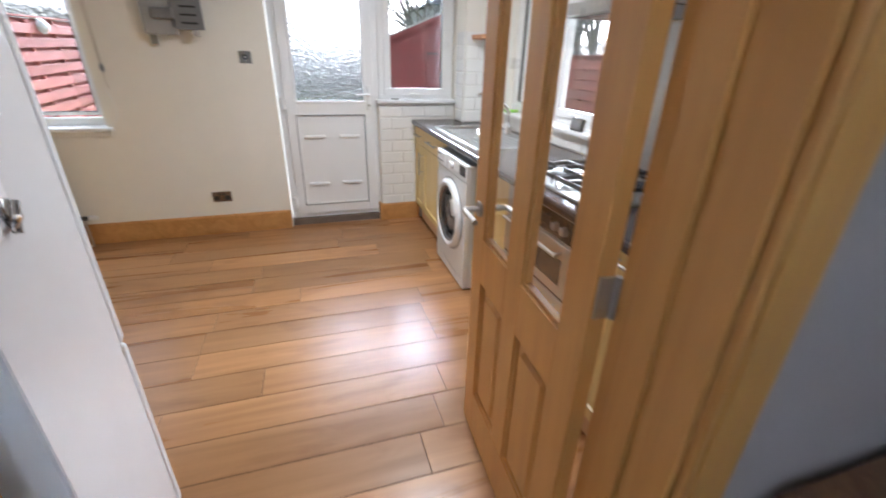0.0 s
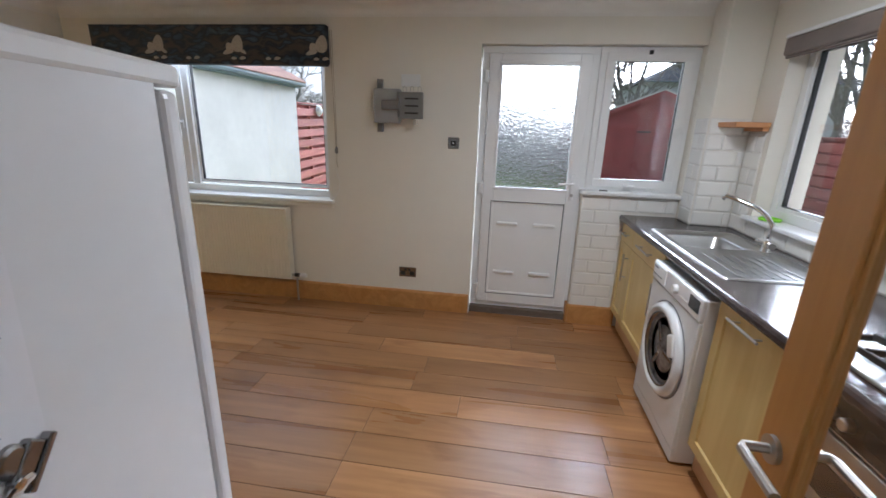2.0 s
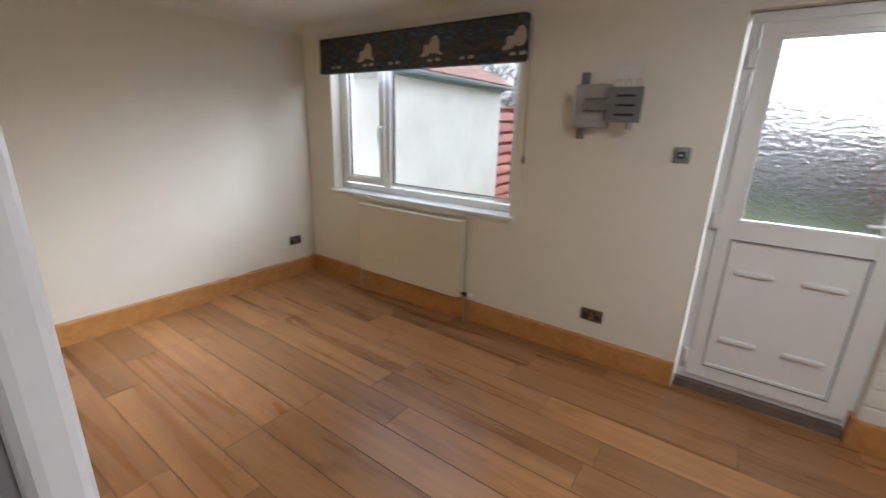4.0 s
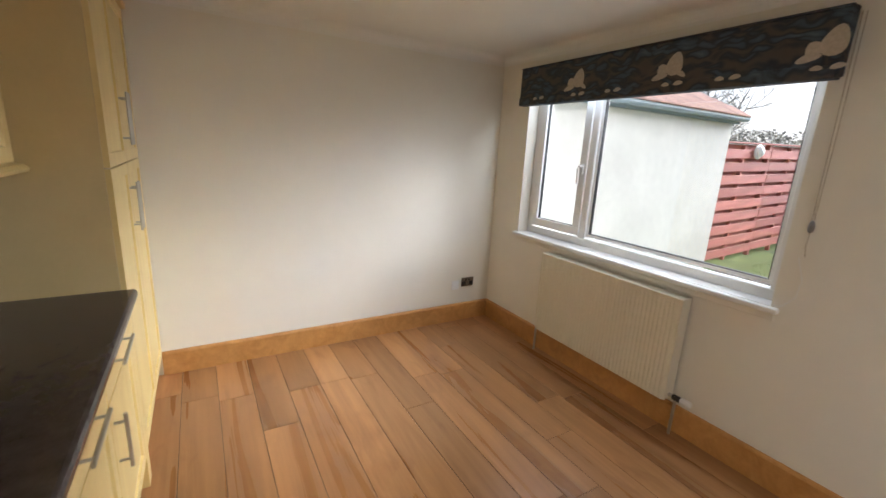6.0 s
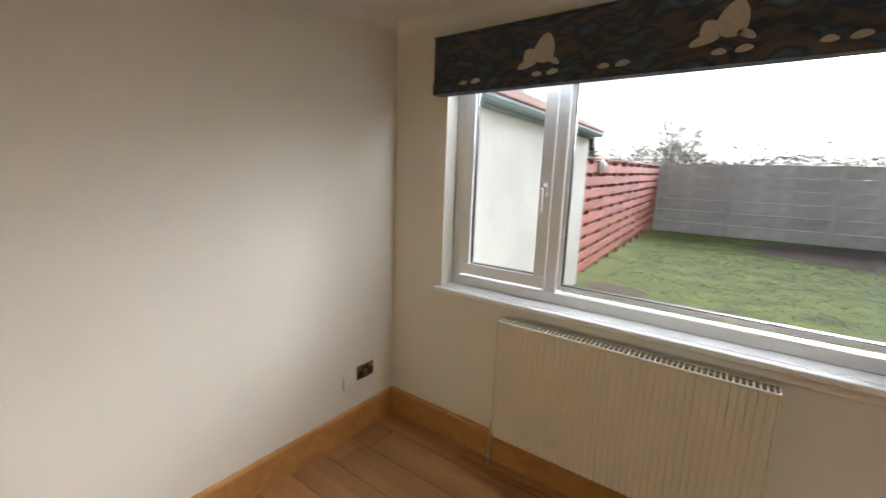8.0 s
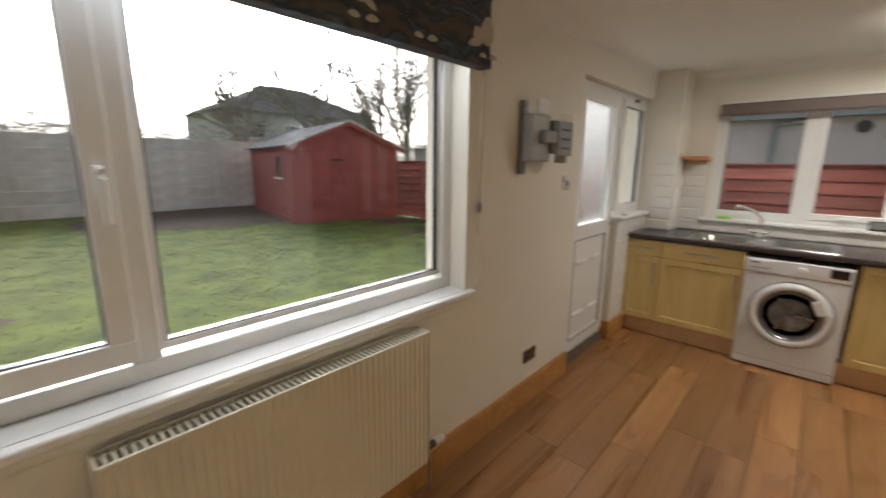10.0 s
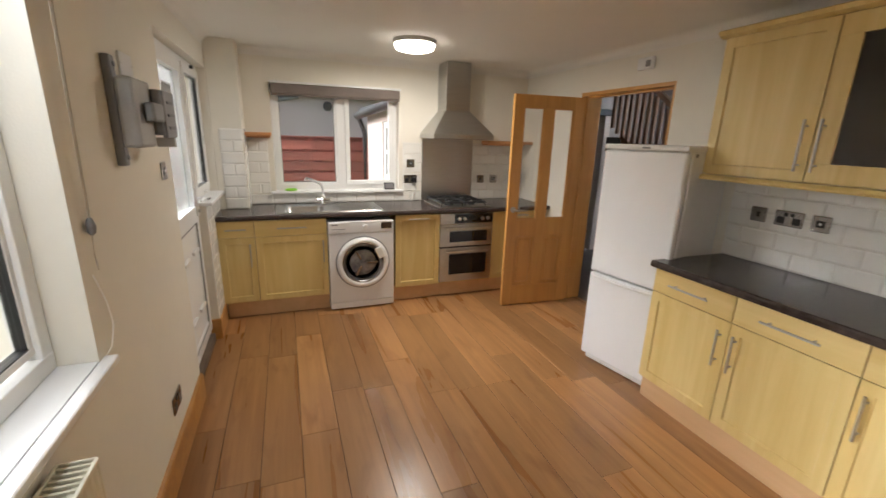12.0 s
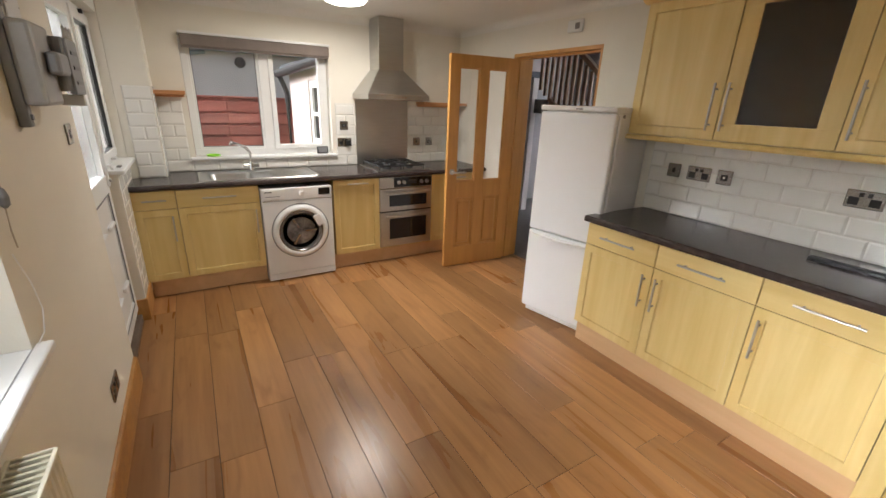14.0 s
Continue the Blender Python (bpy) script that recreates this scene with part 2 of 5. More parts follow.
PINKR = mat("pale_pink_render", (0.62, 0.53, 0.50), 0.9, vary=0.05, scale=1.5, bump=0.3, bscale=70)
TERRA = mat("terracotta_roof", (0.31, 0.16, 0.115), 0.8, vary=0.25, scale=3, rand=0.2, bump=0.3)
SLATE = mat("grey_roof", (0.10, 0.105, 0.115), 0.95, spec=0.1, vary=0.2, scale=1.5, bump=0.4, bscale=20)
FASCIA = mat("blue_grey_fascia", (0.23, 0.28, 0.31), 0.6, vary=0.1)
# bark and twigs are paler than their own colour: sky glare painted in
BARK = mat("glare_grey_bark", (0.27, 0.25, 0.23), 0.95, vary=0.35, scale=6, bump=0.6)
TWIG = mat("twigs", (0.26, 0.24, 0.22), 0.95, vary=0.3)
LEAF = mat("evergreen_leaf", (0.035, 0.055, 0.022), 0.8, vary=0.4, scale=3, rand=0.4, island=True)
# greyed and lightened so that distance haze is part of the colour
HEDGE = mat("hazed_winter_scrub", (0.33, 0.31, 0.29), 0.95, vary=0.4, scale=2, rand=0.4, island=True)
DARKP = mat("black_pipe", (0.03, 0.03, 0.032), 0.4)
STONE = mat("door_step_stone", (0.16, 0.12, 0.09), 0.85, vary=0.25, scale=10, bump=0.4)
PALEW = wood("pale_stain_boards", (0.40, 0.32, 0.20), (0.52, 0.43, 0.28), 0.8, 0, grain=6)


def fabric_mat():
    """Dark blue cotton with a leafy print."""
    m = bpy.data.materials.new("leaf_print_fabric")
    m.use_nodes = True
    n, l = m.node_tree.nodes, m.node_tree.links
    b = n["Principled BSDF"]
    tc, mp = n.new("ShaderNodeTexCoord"), n.new("ShaderNodeMapping")
    mp.inputs["Rotation"].default_value = (0, radians(35), 0)
    mp.inputs["Scale"].default_value = (9, 1, 30)
    bend = n.new("ShaderNodeTexNoise")
    bend.inputs["Scale"].default_value, bend.inputs["Detail"].default_value = 7.0, 2
    l.new(tc.outputs["Object"], bend.inputs[0])
    warp = n.new("ShaderNodeVectorMath")
    warp.operation = "MULTIPLY_ADD"
    warp.inputs[1].default_value = (0.16, 0.0, 0.16)
    l.new(bend.outputs["Color"], warp.inputs[0])
    l.new(tc.outputs["Object"], warp.inputs[2])
    l.new(warp.outputs[0], mp.inputs[0])
    v = n.new("ShaderNodeTexVoronoi")
    v.inputs["Scale"].default_value, v.inputs["Randomness"].default_value = 1.0, 0.9
    l.new(mp.outputs[0], v.inputs[0])
    r = n.new("ShaderNodeValToRGB")
    r.color_ramp.interpolation = "EASE"
    for i, (p, c) in enumerate(((0.0, (0.10, 0.14, 0.165)), (0.3, (0.06, 0.085, 0.11)), (0.5, (0.035, 0.042, 0.055)), (0.8, (0.085, 0.075, 0.068)))):
        e = r.color_ramp.elements[i] if i < 2 else r.color_ramp.elements.new(p)
        e.position, e.color = p, (*c, 1)
    l.new(v.outputs["Distance"], r.inputs[0])
    l.new(r.outputs[0], b.inputs["Base Color"])
    b.inputs["Roughness"].default_value = 0.9
    w = n.new("ShaderNodeTexNoise")
    w.inputs["Scale"].default_value = 300
    l.new(tc.outputs["Object"], w.inputs[0])
    bp = n.new("ShaderNodeBump")
    bp.inputs["Strength"].default_value, bp.inputs["Distance"].default_value = 0.2, 0.002
    l.new(w.outputs["Fac"], bp.inputs["Height"])
    l.new(bp.outputs[0], b.inputs["Normal"])
    return m


FABRIC = fabric_mat()


# ---------- helpers ----------
def part(name, bm, material, parent=None, label="", at=None, smooth=False):
    """Links a bmesh as one mesh object under a thing or a part."""
    me = bpy.data.meshes.new(name)
    bmesh.ops.recalc_face_normals(bm, faces=bm.faces)
    bm.to_mesh(me)
    bm.free()
    me.materials.append(material)
    if smooth:
        for p in me.polygons:
            p.use_smooth = True
    ob = new(name, me)
    if at is not None:
        ob.matrix_basis = at
    ob.parent = parent
    if label:
        tagged(ob, label)
    return ob


def thing(name, label, category, at=None, group="", kind=""):
    ob = new(name)
    ob.empty_display_size = 0.1
    if at is not None:
        ob.matrix_basis = at
    return tagged(ob, label, category, group, kind)


def box(x0, x1, y0, y1, z0, z1, bevel=0.0, seg=2, bm=None):
    b = bm or bmesh.new()
    before = set(b.verts)
    r = bmesh.ops.create_cube(b, size=1)
    bmesh.ops.scale(b, vec=(abs(x1 - x0), abs(y1 - y0), abs(z1 - z0)), verts=r["verts"])
    bmesh.ops.translate(b, vec=((x0 + x1) / 2, (y0 + y1) / 2, (z0 + z1) / 2), verts=r["verts"])
    if bevel:
        es = list({e for v in r["verts"] for e in v.link_edges})
        bmesh.ops.bevel(b, geom=es, offset=bevel, segments=seg, profile=0.5, affect="EDGES", clamp_overlap=True)
    return b


def cyl(p, q, r, r2=None, seg=16, bm=None, caps=True):
    b = bm or bmesh.new()
    p, q = Vector(p), Vector(q)
    d = q - p
    m = Matrix.Translation((p + q) / 2) @ d.to_track_quat("Z", "Y").to_matrix().to_4x4()
    bmesh.ops.create_cone(b, cap_ends=caps, segments=seg, radius1=r, radius2=r if r2 is None else r2, depth=d.length, matrix=m)
    return b


def tube(points, r, seg=10, bm=None):
    """A round bar that follows points."""
    b = bm or bmesh.new()
    pts = [Vector(p) for p in points]
    rings = []
    for i, p in enumerate(pts):
        d = (pts[min(i + 1, len(pts) - 1)] - pts[max(i - 1, 0)]).normalized()
        q = d.to_track_quat("Z", "Y")
        rings.append([b.verts.new(p + q @ Vector((r * math.cos(a), r * math.sin(a), 0))) for a in [2 * math.pi * k / seg for k in range(seg)]])
    for a, c in zip(rings, rings[1:]):
        for k in range(seg):
            b.faces.new((a[k], a[(k + 1) % seg], c[(k + 1) % seg], c[k]))
    b.faces.new(rings[0])
    b.faces.new(rings[-1])
    return b


def lathe(profile, seg=40, axis="Z", bm=None):
    """A turned body from (radius, height) pairs round z."""
    b = bm or bmesh.new()
    rings = [[b.verts.new((r * math.cos(2 * math.pi * k / seg), r * math.sin(2 * math.pi * k / seg), z)) for k in range(seg)] for r, z in profile]
    for a, c in zip(rings, rings[1:]):
        for k in range(seg):
            b.faces.new((a[k], a[(k + 1) % seg], c[(k + 1) % seg], c[k]))
    b.faces.new(rings[0])
    b.faces.new(rings[-1])
    return b


def prism(poly, y0, y1, bm=None):
    """An (x, z) outline drawn out along y."""
    b = bm or bmesh.new()
    f = [b.verts.new((x, y0, z)) for x, z in poly]
    g = [b.verts.new((x, y1, z)) for x, z in poly]
    n = len(poly)
    b.faces.new(f)
    b.faces.new(g[::-1])
    for i in range(n):
        b.faces.new((f[i], f[(i + 1) % n], g[(i + 1) % n], g[i]))
    return b


def panelled(w, h, t, stile, sink, bevel=0.003, bm=None, x=0.0, z=0.0):
    """A framed front with a sunk field; its face looks to -y at y 0."""
    b = box(x, x + w, 0, t, z, z + h, 0, bm=bm)
    b.faces.ensure_lookup_table()
    face = min(b.faces, key=lambda f: f.calc_center_median().y)
    bmesh.ops.inset_region(b, faces=[face], thickness=stile, depth=0)
    bmesh.ops.inset_region(b, faces=[face], thickness=0.006, depth=0)
    bmesh.ops.translate(b, vec=(0, sink, 0), verts=face.verts)
    return b


def bar_handle(parent, p, length, upright):
    """A bar on two posts, standing 3 cm proud of a front that looks to -y."""
    x, y, z = p
    d = Vector((0, 0, 1)) if upright else Vector((1, 0, 0))
    c = Vector((x, y - 0.032, z))
    h = part("handle", cyl(c - d * length / 2, c + d * length / 2, 0.006, seg=12), STEELH, parent, "satin steel bar handle", smooth=False)
    for s in (-1, 1):
        a = c + d * s * (length / 2 - 0.03)
        part("post", cyl(a, a + Vector((0, 0.032, 0)), 0.0045, seg=10), STEELH, h)
    return h


def wall_with_holes(name, x0, x1, z0, z1, holes, thick, material, at, label, category="wall"):
    """A wall in its own x-z plane, thick along +y, in blocks round its openings."""
    b = bmesh.new()
    xs = sorted({x0, x1, *[h[0] for h in holes], *[h[1] for h in holes]})
    zs = sorted({z0, z1, *[h[2] for h in holes], *[h[3] for h in holes]})
    xs, zs = [v for v in xs if x0 <= v <= x1], [v for v in zs if z0 <= v <= z1]
    solid = [[not any(h[0] <= (a + c) / 2 <= h[1] and h[2] <= (e + g) / 2 <= h[3] for h in holes) for e, g in zip(zs, zs[1:])] for a, c in zip(xs, xs[1:])]
    verts = {}

    def v(i, j, k):
        if (i, j, k) not in verts:
            verts[i, j, k] = b.verts.new((xs[i], thick * k, zs[j]))
        return verts[i, j, k]

    nx, nz = len(xs) - 1, len(zs) - 1
    for i in range(nx):
        for j in range(nz):
            if not solid[i][j]:
                continue
            b.faces.new((v(i, j, 0), v(i + 1, j, 0), v(i + 1, j + 1, 0), v(i, j + 1, 0)))
            b.faces.new((v(i, j, 1), v(i, j + 1, 1), v(i + 1, j + 1, 1), v(i + 1, j, 1)))
            if i == 0 or not solid[i - 1][j]:
                b.faces.new((v(i, j, 0), v(i, j + 1, 0), v(i, j + 1, 1), v(i, j, 1)))
            if i == nx - 1 or not solid[i + 1][j]:
                b.faces.new((v(i + 1, j, 0), v(i + 1, j, 1), v(i + 1, j + 1, 1), v(i + 1, j + 1, 0)))
            if j == 0 or not solid[i][j - 1]:
                b.faces.new((v(i, j, 0), v(i, j, 1), v(i + 1, j, 1), v(i + 1, j, 0)))
            if j == nz - 1 or not solid[i][j + 1]:
                b.faces.new((v(i, j + 1, 0), v(i + 1, j + 1, 0), v(i + 1, j + 1, 1), v(i, j + 1, 1)))
    ob = part(name, b, material, at=at)
    return tagged(ob, label, category, kind="structure")


def frame_ring(x0, x1, z0, z1, w, y0, y1, bm=None, bevel=0.004):
    """Four bars round a rectangle in the x-z plane."""
    b = bm or bmesh.new()
    box(x0, x1, y0, y1, z0, z0 + w, bevel, bm=b)
    box(x0, x1, y0, y1, z1 - w, z1, bevel, bm=b)
    box(x0, x0 + w, y0 + 0.0015, y1 - 0.0015, z0 + w - 0.003, z1 - w + 0.003, bevel, bm=b)
    box(x1 - w, x1, y0 + 0.0015, y1 - 0.0015, z0 + w - 0.003, z1 - w + 0.003, bevel, bm=b)
    return b


def pane(x0, x1, z0, z1, y, material, parent, t=0.006, name="pane"):
    ob = part(name, box(x0, x1, y, y + t, z0, z1), material, parent)
    ob.visible_shadow = False
    return ob
# ---------- the room ----------
N, S, W, E, H = 4.03, 0.83, -2.955, 2.22, 2.33
WIN = (-2.59, -0.72, 0.89, 2.10)          # large window opening
DOOR = (0.47, 1.97, 0.0, 2.09)            # back door and side light
KWIN = (2.33, 3.56, 1.03, 2.04)           # kitchen window, along y
HALL = (0.22, 1.249, 0.0, 2.03)            # doorway to the hall

wall_with_holes("wall_north", W - 0.3, E + 0.3, -0.1, H + 0.1, [WIN, (0.47, 1.285, -0.1, 2.09), (1.285, 1.97, 1.06, 2.09)], 0.27, PAINT,
                pose(0, N, 0), "cream painted plaster wall with window and back door")
wall_with_holes("wall_south", W - 0.3, E + 0.3, -0.1, H + 0.1, [(HALL[0], HALL[1], -0.1, HALL[3])], 0.20, PAINT,
                pose(0, S - 0.20, 0), "cream painted plaster wall with hall doorway")
# the east wall's own x runs along -y
wall_with_holes("wall_east", -N, -S, -0.1, H + 0.1, [(-KWIN[1], -KWIN[0], KWIN[2], KWIN[3])], 0.27, PAINT,
                pose(E, 0, 0, 0, 0, -90), "cream painted plaster wall with kitchen window")
wall_with_holes("wall_west", S, N, -0.1, H + 0.1, [], 0.27, PAINT, pose(W, 0, 0, 0, 0, 90), "plain cream painted plaster wall")
tagged(part("wall_pier", box(1.97, E, 3.79, N, 0, H, 0.006), PAINT), "cream boxed-in pier in the wall corner", "wall", kind="structure")

cb = box(W - 0.3, E + 0.3, S - 0.01, N + 0.27, H, H + 0.1)
# rounded cove where walls meet the ceiling
for k in range(6):
    a0, a1 = math.pi / 2 * k / 6, math.pi / 2 * (k + 1) / 6
    r = 0.07
    o0, o1 = (r - r * math.sin(a0), r - r * math.cos(a0)), (r - r * math.sin(a1), r - r * math.cos(a1))
    for (p, q) in (((W, N), (E, N)), ((W, S), (E, S)), ((W, S), (W, N)), ((E, S), (E, N))):
        sx = 0 if p[0] != q[0] else (1 if p[0] == W else -1)
        sy = 0 if p[1] != q[1] else (1 if p[1] == S else -1)
        vs = [cb.verts.new((c[0] + sx * o[0], c[1] + sy * o[0], H - o[1])) for o, c in ((o0, p), (o1, p), (o1, q), (o0, q))]
        cb.faces.new(vs)
tagged(part("ceiling", cb, CEIL), "white painted ceiling with a small cove", "ceiling", kind="structure")

floor = tagged(part("floor", box(W - 0.02, E + 0.02, S - 0.20, N + 0.08, -0.1, -0.002), JOINT), "oak-effect laminate plank floor", "floor", kind="structure")


def baseboard(name, p, q, label):
    """A skirting board with a rounded top from p to q, standing proud to its left."""
    p, q = Vector((*p, 0)), Vector((*q, 0))
    d = q - p
    L = d.length
    b = prism([(0, 0), (0.018, 0), (0.018, 0.148), (0.012, 0.161), (0.004, 0.165), (0, 0.165)], 0, L)
    ang = math.degrees(math.atan2(d.y, d.x)) - 90
    return tagged(part(name, b, TRIM, at=pose(p.x, p.y, 0, 0, 0, ang) @ Matrix.Diagonal((-1, 1, 1, 1))), label, "baseboard", kind="structure")


baseboard("baseboard", (0.465, N), (W, N), "varnished oak skirting board along the window wall")
baseboard("baseboard", (W, N - 0.019), (W, 1.40), "varnished oak skirting board along the plain wall")
baseboard("baseboard", (1.64, N), (1.283, N), "short varnished oak skirting board under tiles")
tagged(part("trim", box(1.263, 1.283, N - 0.019, N + 0.06, 0, 0.165, 0.003), TRIM), "varnished oak skirting return beside the door", "trim", kind="structure")

# ---------- large window ----------
w = thing("window_1", "white double-glazed casement window above the radiator", "window", kind="structure")
wf = part("window_frame", frame_ring(WIN[0] + 0.002, WIN[1] - 0.002, 0.905, WIN[3] - 0.002, 0.055, N + 0.10, N + 0.165), UPVC, w)
part("mullion", box(-2.035, -1.965, N + 0.1, N + 0.165, 0.96, 2.045, 0.006), UPVC, w)
sash = part("sash", frame_ring(-2.53, -2.02, 0.975, 2.05, 0.062, N + 0.085, N + 0.14), UPVC, w)
part("bead", frame_ring(-1.967, -0.775, 0.978, 2.045, 0.022, N + 0.115, N + 0.16), UPVC, w)
part("gasket", frame_ring(-1.947, -0.795, 0.998, 2.025, 0.006, N + 0.118, N + 0.15, bevel=0), BLACK, w)
part("gasket", frame_ring(-2.47, -2.08, 1.035, 1.99, 0.006, N + 0.1, N + 0.13, bevel=0), BLACK, w)
pane(-2.475, -2.075, 1.03, 1.995, N + 0.12, GLASS, w)
pane(-1.95, -0.79, 0.995, 2.03, N + 0.13, GLASS, w)
hb = box(-2.062, -2.038, N + 0.075, N + 0.086, 1.43, 1.50, 0.004)
tube([(-2.05, N + 0.078, 1.485), (-2.05, N + 0.045, 1.485), (-2.05, N + 0.04, 1.47), (-2.05, N + 0.045, 1.36)], 0.009, bm=hb)
part("window_handle", hb, UPVC, sash, "white lever handle")
sb = box(WIN[0] - 0.03, WIN[1] + 0.04, N - 0.04, N + 0.001, 0.876, 0.904, 0.008, 3)
box(WIN[0] + 0.001, WIN[1] - 0.001, N + 0.0012, N + 0.12, 0.8905, 0.904, 0, bm=sb)
part("window_sill", sb, UPVC, w, "white painted sill board")
part("apron", box(WIN[0] - 0.02, WIN[1] + 0.025, N - 0.014, N + 0.001, 0.838, 0.875, 0.003), PAINT, w)

# ---------- back door and side light ----------
d = thing("door_1", "white panelled back door with frosted glass, closed", "door", kind="structure")
part("door_frame", frame_ring(0.478, 1.305, 0.06, 2.087, 0.05, N + 0.065, N + 0.135), UPVC, d)
leaf = part("leaf", bmesh.new(), UPVC, d)
lb = bmesh.new()
for a in ((0.53, 0.622, 0.10, 2.035), (1.172, 1.255, 0.10, 2.035), (0.622, 1.172, 1.963, 2.035), (0.622, 1.172, 0.955, 1.07), (0.622, 1.172, 0.10, 0.20)):
    box(a[0], a[1], N + 0.045, N + 0.115, a[2], a[3], 0.004, bm=lb)
lb.to_mesh(leaf.data)
lb.free()
part("bead", frame_ring(0.606, 1.188, 1.055, 1.98, 0.022, N + 0.04, N + 0.05), UPVC, leaf)
pane(0.615, 1.18, 1.06, 1.97, N + 0.075, FROST, leaf)
part("gasket", frame_ring(0.60, 1.17, 0.18, 0.965, 0.006, N + 0.041, N + 0.05, bevel=0), RUBBER, leaf)
part("lower_panel", box(0.606, 1.164, N + 0.055, N + 0.10, 0.186, 0.959, 0.003), UPVC, leaf)
for x in (0.74, 1.03):
    for z in (0.785, 0.375):
        part("moulding", box(x - 0.085, x + 0.085, N + 0.034, N + 0.058, z - 0.013, z + 0.013, 0.008), UPVC, leaf)
db = box(1.195, 1.225, N + 0.03, N + 0.046, 1.0, 1.2, 0.006)
tube([(1.21, N + 0.035, 1.13), (1.21, N - 0.005, 1.13), (1.195, N - 0.012, 1.13), (1.10, N - 0.01, 1.125)], 0.009, bm=db)
part("door_handle", db, UPVC, leaf, "white lever handle")
part("lock_cylinder", cyl((1.21, N + 0.02, 1.04), (1.21, N + 0.032, 1.04), 0.012), STEELH, leaf, "brass lock barrel")
for z in (0.22, 1.06, 1.88):
    part("hinge", box(0.497, 0.535, N + 0.025, N + 0.066, z - 0.045, z + 0.045, 0.008), UPVC, d)
part("threshold", box(0.475, 1.262, N + 0.03, N + 0.13, -0.001, 0.059, 0.006), STONE, d, "dark worn threshold strip")

w2 = thing("window_2", "white side window beside the back door", "window", kind="structure")
part("window_frame", frame_ring(1.307, 1.968, 1.075, 2.087, 0.05, N + 0.065, N + 0.135), UPVC, w2)
s2 = part("sash", frame_ring(1.352, 1.925, 1.115, 2.05, 0.06, N + 0.05, N + 0.11), UPVC, w2)
part("gasket", frame_ring(1.408, 1.868, 1.172, 1.992, 0.006, N + 0.06, N + 0.09, bevel=0), BLACK, s2)
pane(1.405, 1.872, 1.168, 1.997, N + 0.08, GLASS, s2)
part("stay", box(1.58, 1.66, N + 0.02, N + 0.052, 1.12, 1.135, 0.004), UPVC, s2)
part("catch", box(1.62, 1.645, N + 0.03, N + 0.052, 2.035, 2.06, 0.003), BLACK, s2, "black catch")
part("window_sill", box(1.27, 1.985, N - 0.05, N + 0.07, 1.06, 1.088, 0.008, 3), UPVC, w2, "white sill board")
latch = box(1.40, 1.46, N - 0.02, N + 0.005, 1.089, 1.099, 0.003)
tagged(part("window_catch", latch, NICKEL), "small metal window catch lying on the sill", "catch")

# ---------- kitchen window (own x along -y) ----------
KM = pose(E, 0, 0, 0, 0, -90)
w3 = thing("window_3", "white kitchen window above the sink", "window", KM, kind="structure")
part("window_frame", frame_ring(-KWIN[1] + 0.002, -KWIN[0] - 0.002, 1.045, KWIN[3] - 0.002, 0.055, 0.09, 0.155), UPVC, w3)
part("mullion", box(-2.955, -2.865, 0.09, 0.155, 1.095, 1.99, 0.006), UPVC, w3)
part("bead", frame_ring(-3.507, -2.952, 1.098, 1.987, 0.022, 0.1, 0.15), UPVC, w3)
s3 = part("sash", frame_ring(-2.87, -2.375, 1.09, 1.995, 0.045, 0.075, 0.13), UPVC, w3)
part("gasket", frame_ring(-3.487, -2.972, 1.118, 1.967, 0.006, 0.105, 0.14, bevel=0), BLACK, w3)
pane(-3.49, -2.97, 1.115, 1.97, 0.12, GLASS, w3)
pane(-2.83, -2.415, 1.13, 1.955, 0.105, GLASS, s3)
part("window_handle", box(-2.66, -2.58, 0.05, 0.076, 1.10, 1.118, 0.005), UPVC, s3)
part("window_sill", box(-KWIN[1] - 0.04, -KWIN[0] + 0.04, -0.045, 0.095, 1.018, 1.044, 0.008, 3), UPVC, w3, "white sill board")
bl = thing("roller_blind", "rolled-up taupe fabric blind above the kitchen window", "blind", KM)
part("fabric", box(-3.545, -2.33, -0.052, -0.004, 1.945, 2.035, 0.012, 3), TAUPE, bl)
part("head_rail", box(-3.555, -2.32, -0.048, -0.002, 2.036, 2.056, 0.004), UPVC, bl)
part("bottom_bar", cyl((-3.54, -0.028, 1.94), (-2.335, -0.028, 1.94), 0.009, seg=10), TAUPE, bl)

# ---------- doorway to the hall ----------
dj = thing("door_2", "oak door lining and architrave of the hall doorway", "door frame", kind="structure")
jb = bmesh.new()
box(HALL[0], HALL[0] + 0.02, S - 0.202, S + 0.002, 0, 2.0, 0.002, bm=jb)
box(HALL[1] - 0.03, HALL[1], S - 0.202, S + 0.002, 0, 2.0, 0.002, bm=jb)
box(HALL[0], HALL[1], S - 0.202, S + 0.002, 2.0, 2.03, 0.002, bm=jb)
part("lining", jb, DOORW, dj)
st = bmesh.new()
box(HALL[1] - 0.043, HALL[1] - 0.0302, S - 0.11, S - 0.045, 0, 1.988, 0.002, bm=st)
box(HALL[0] + 0.0202, HALL[1] - 0.0302, S - 0.11, S - 0.045, 1.987, 1.9998, 0.002, bm=st)
part("stop", st, DOORW, dj)
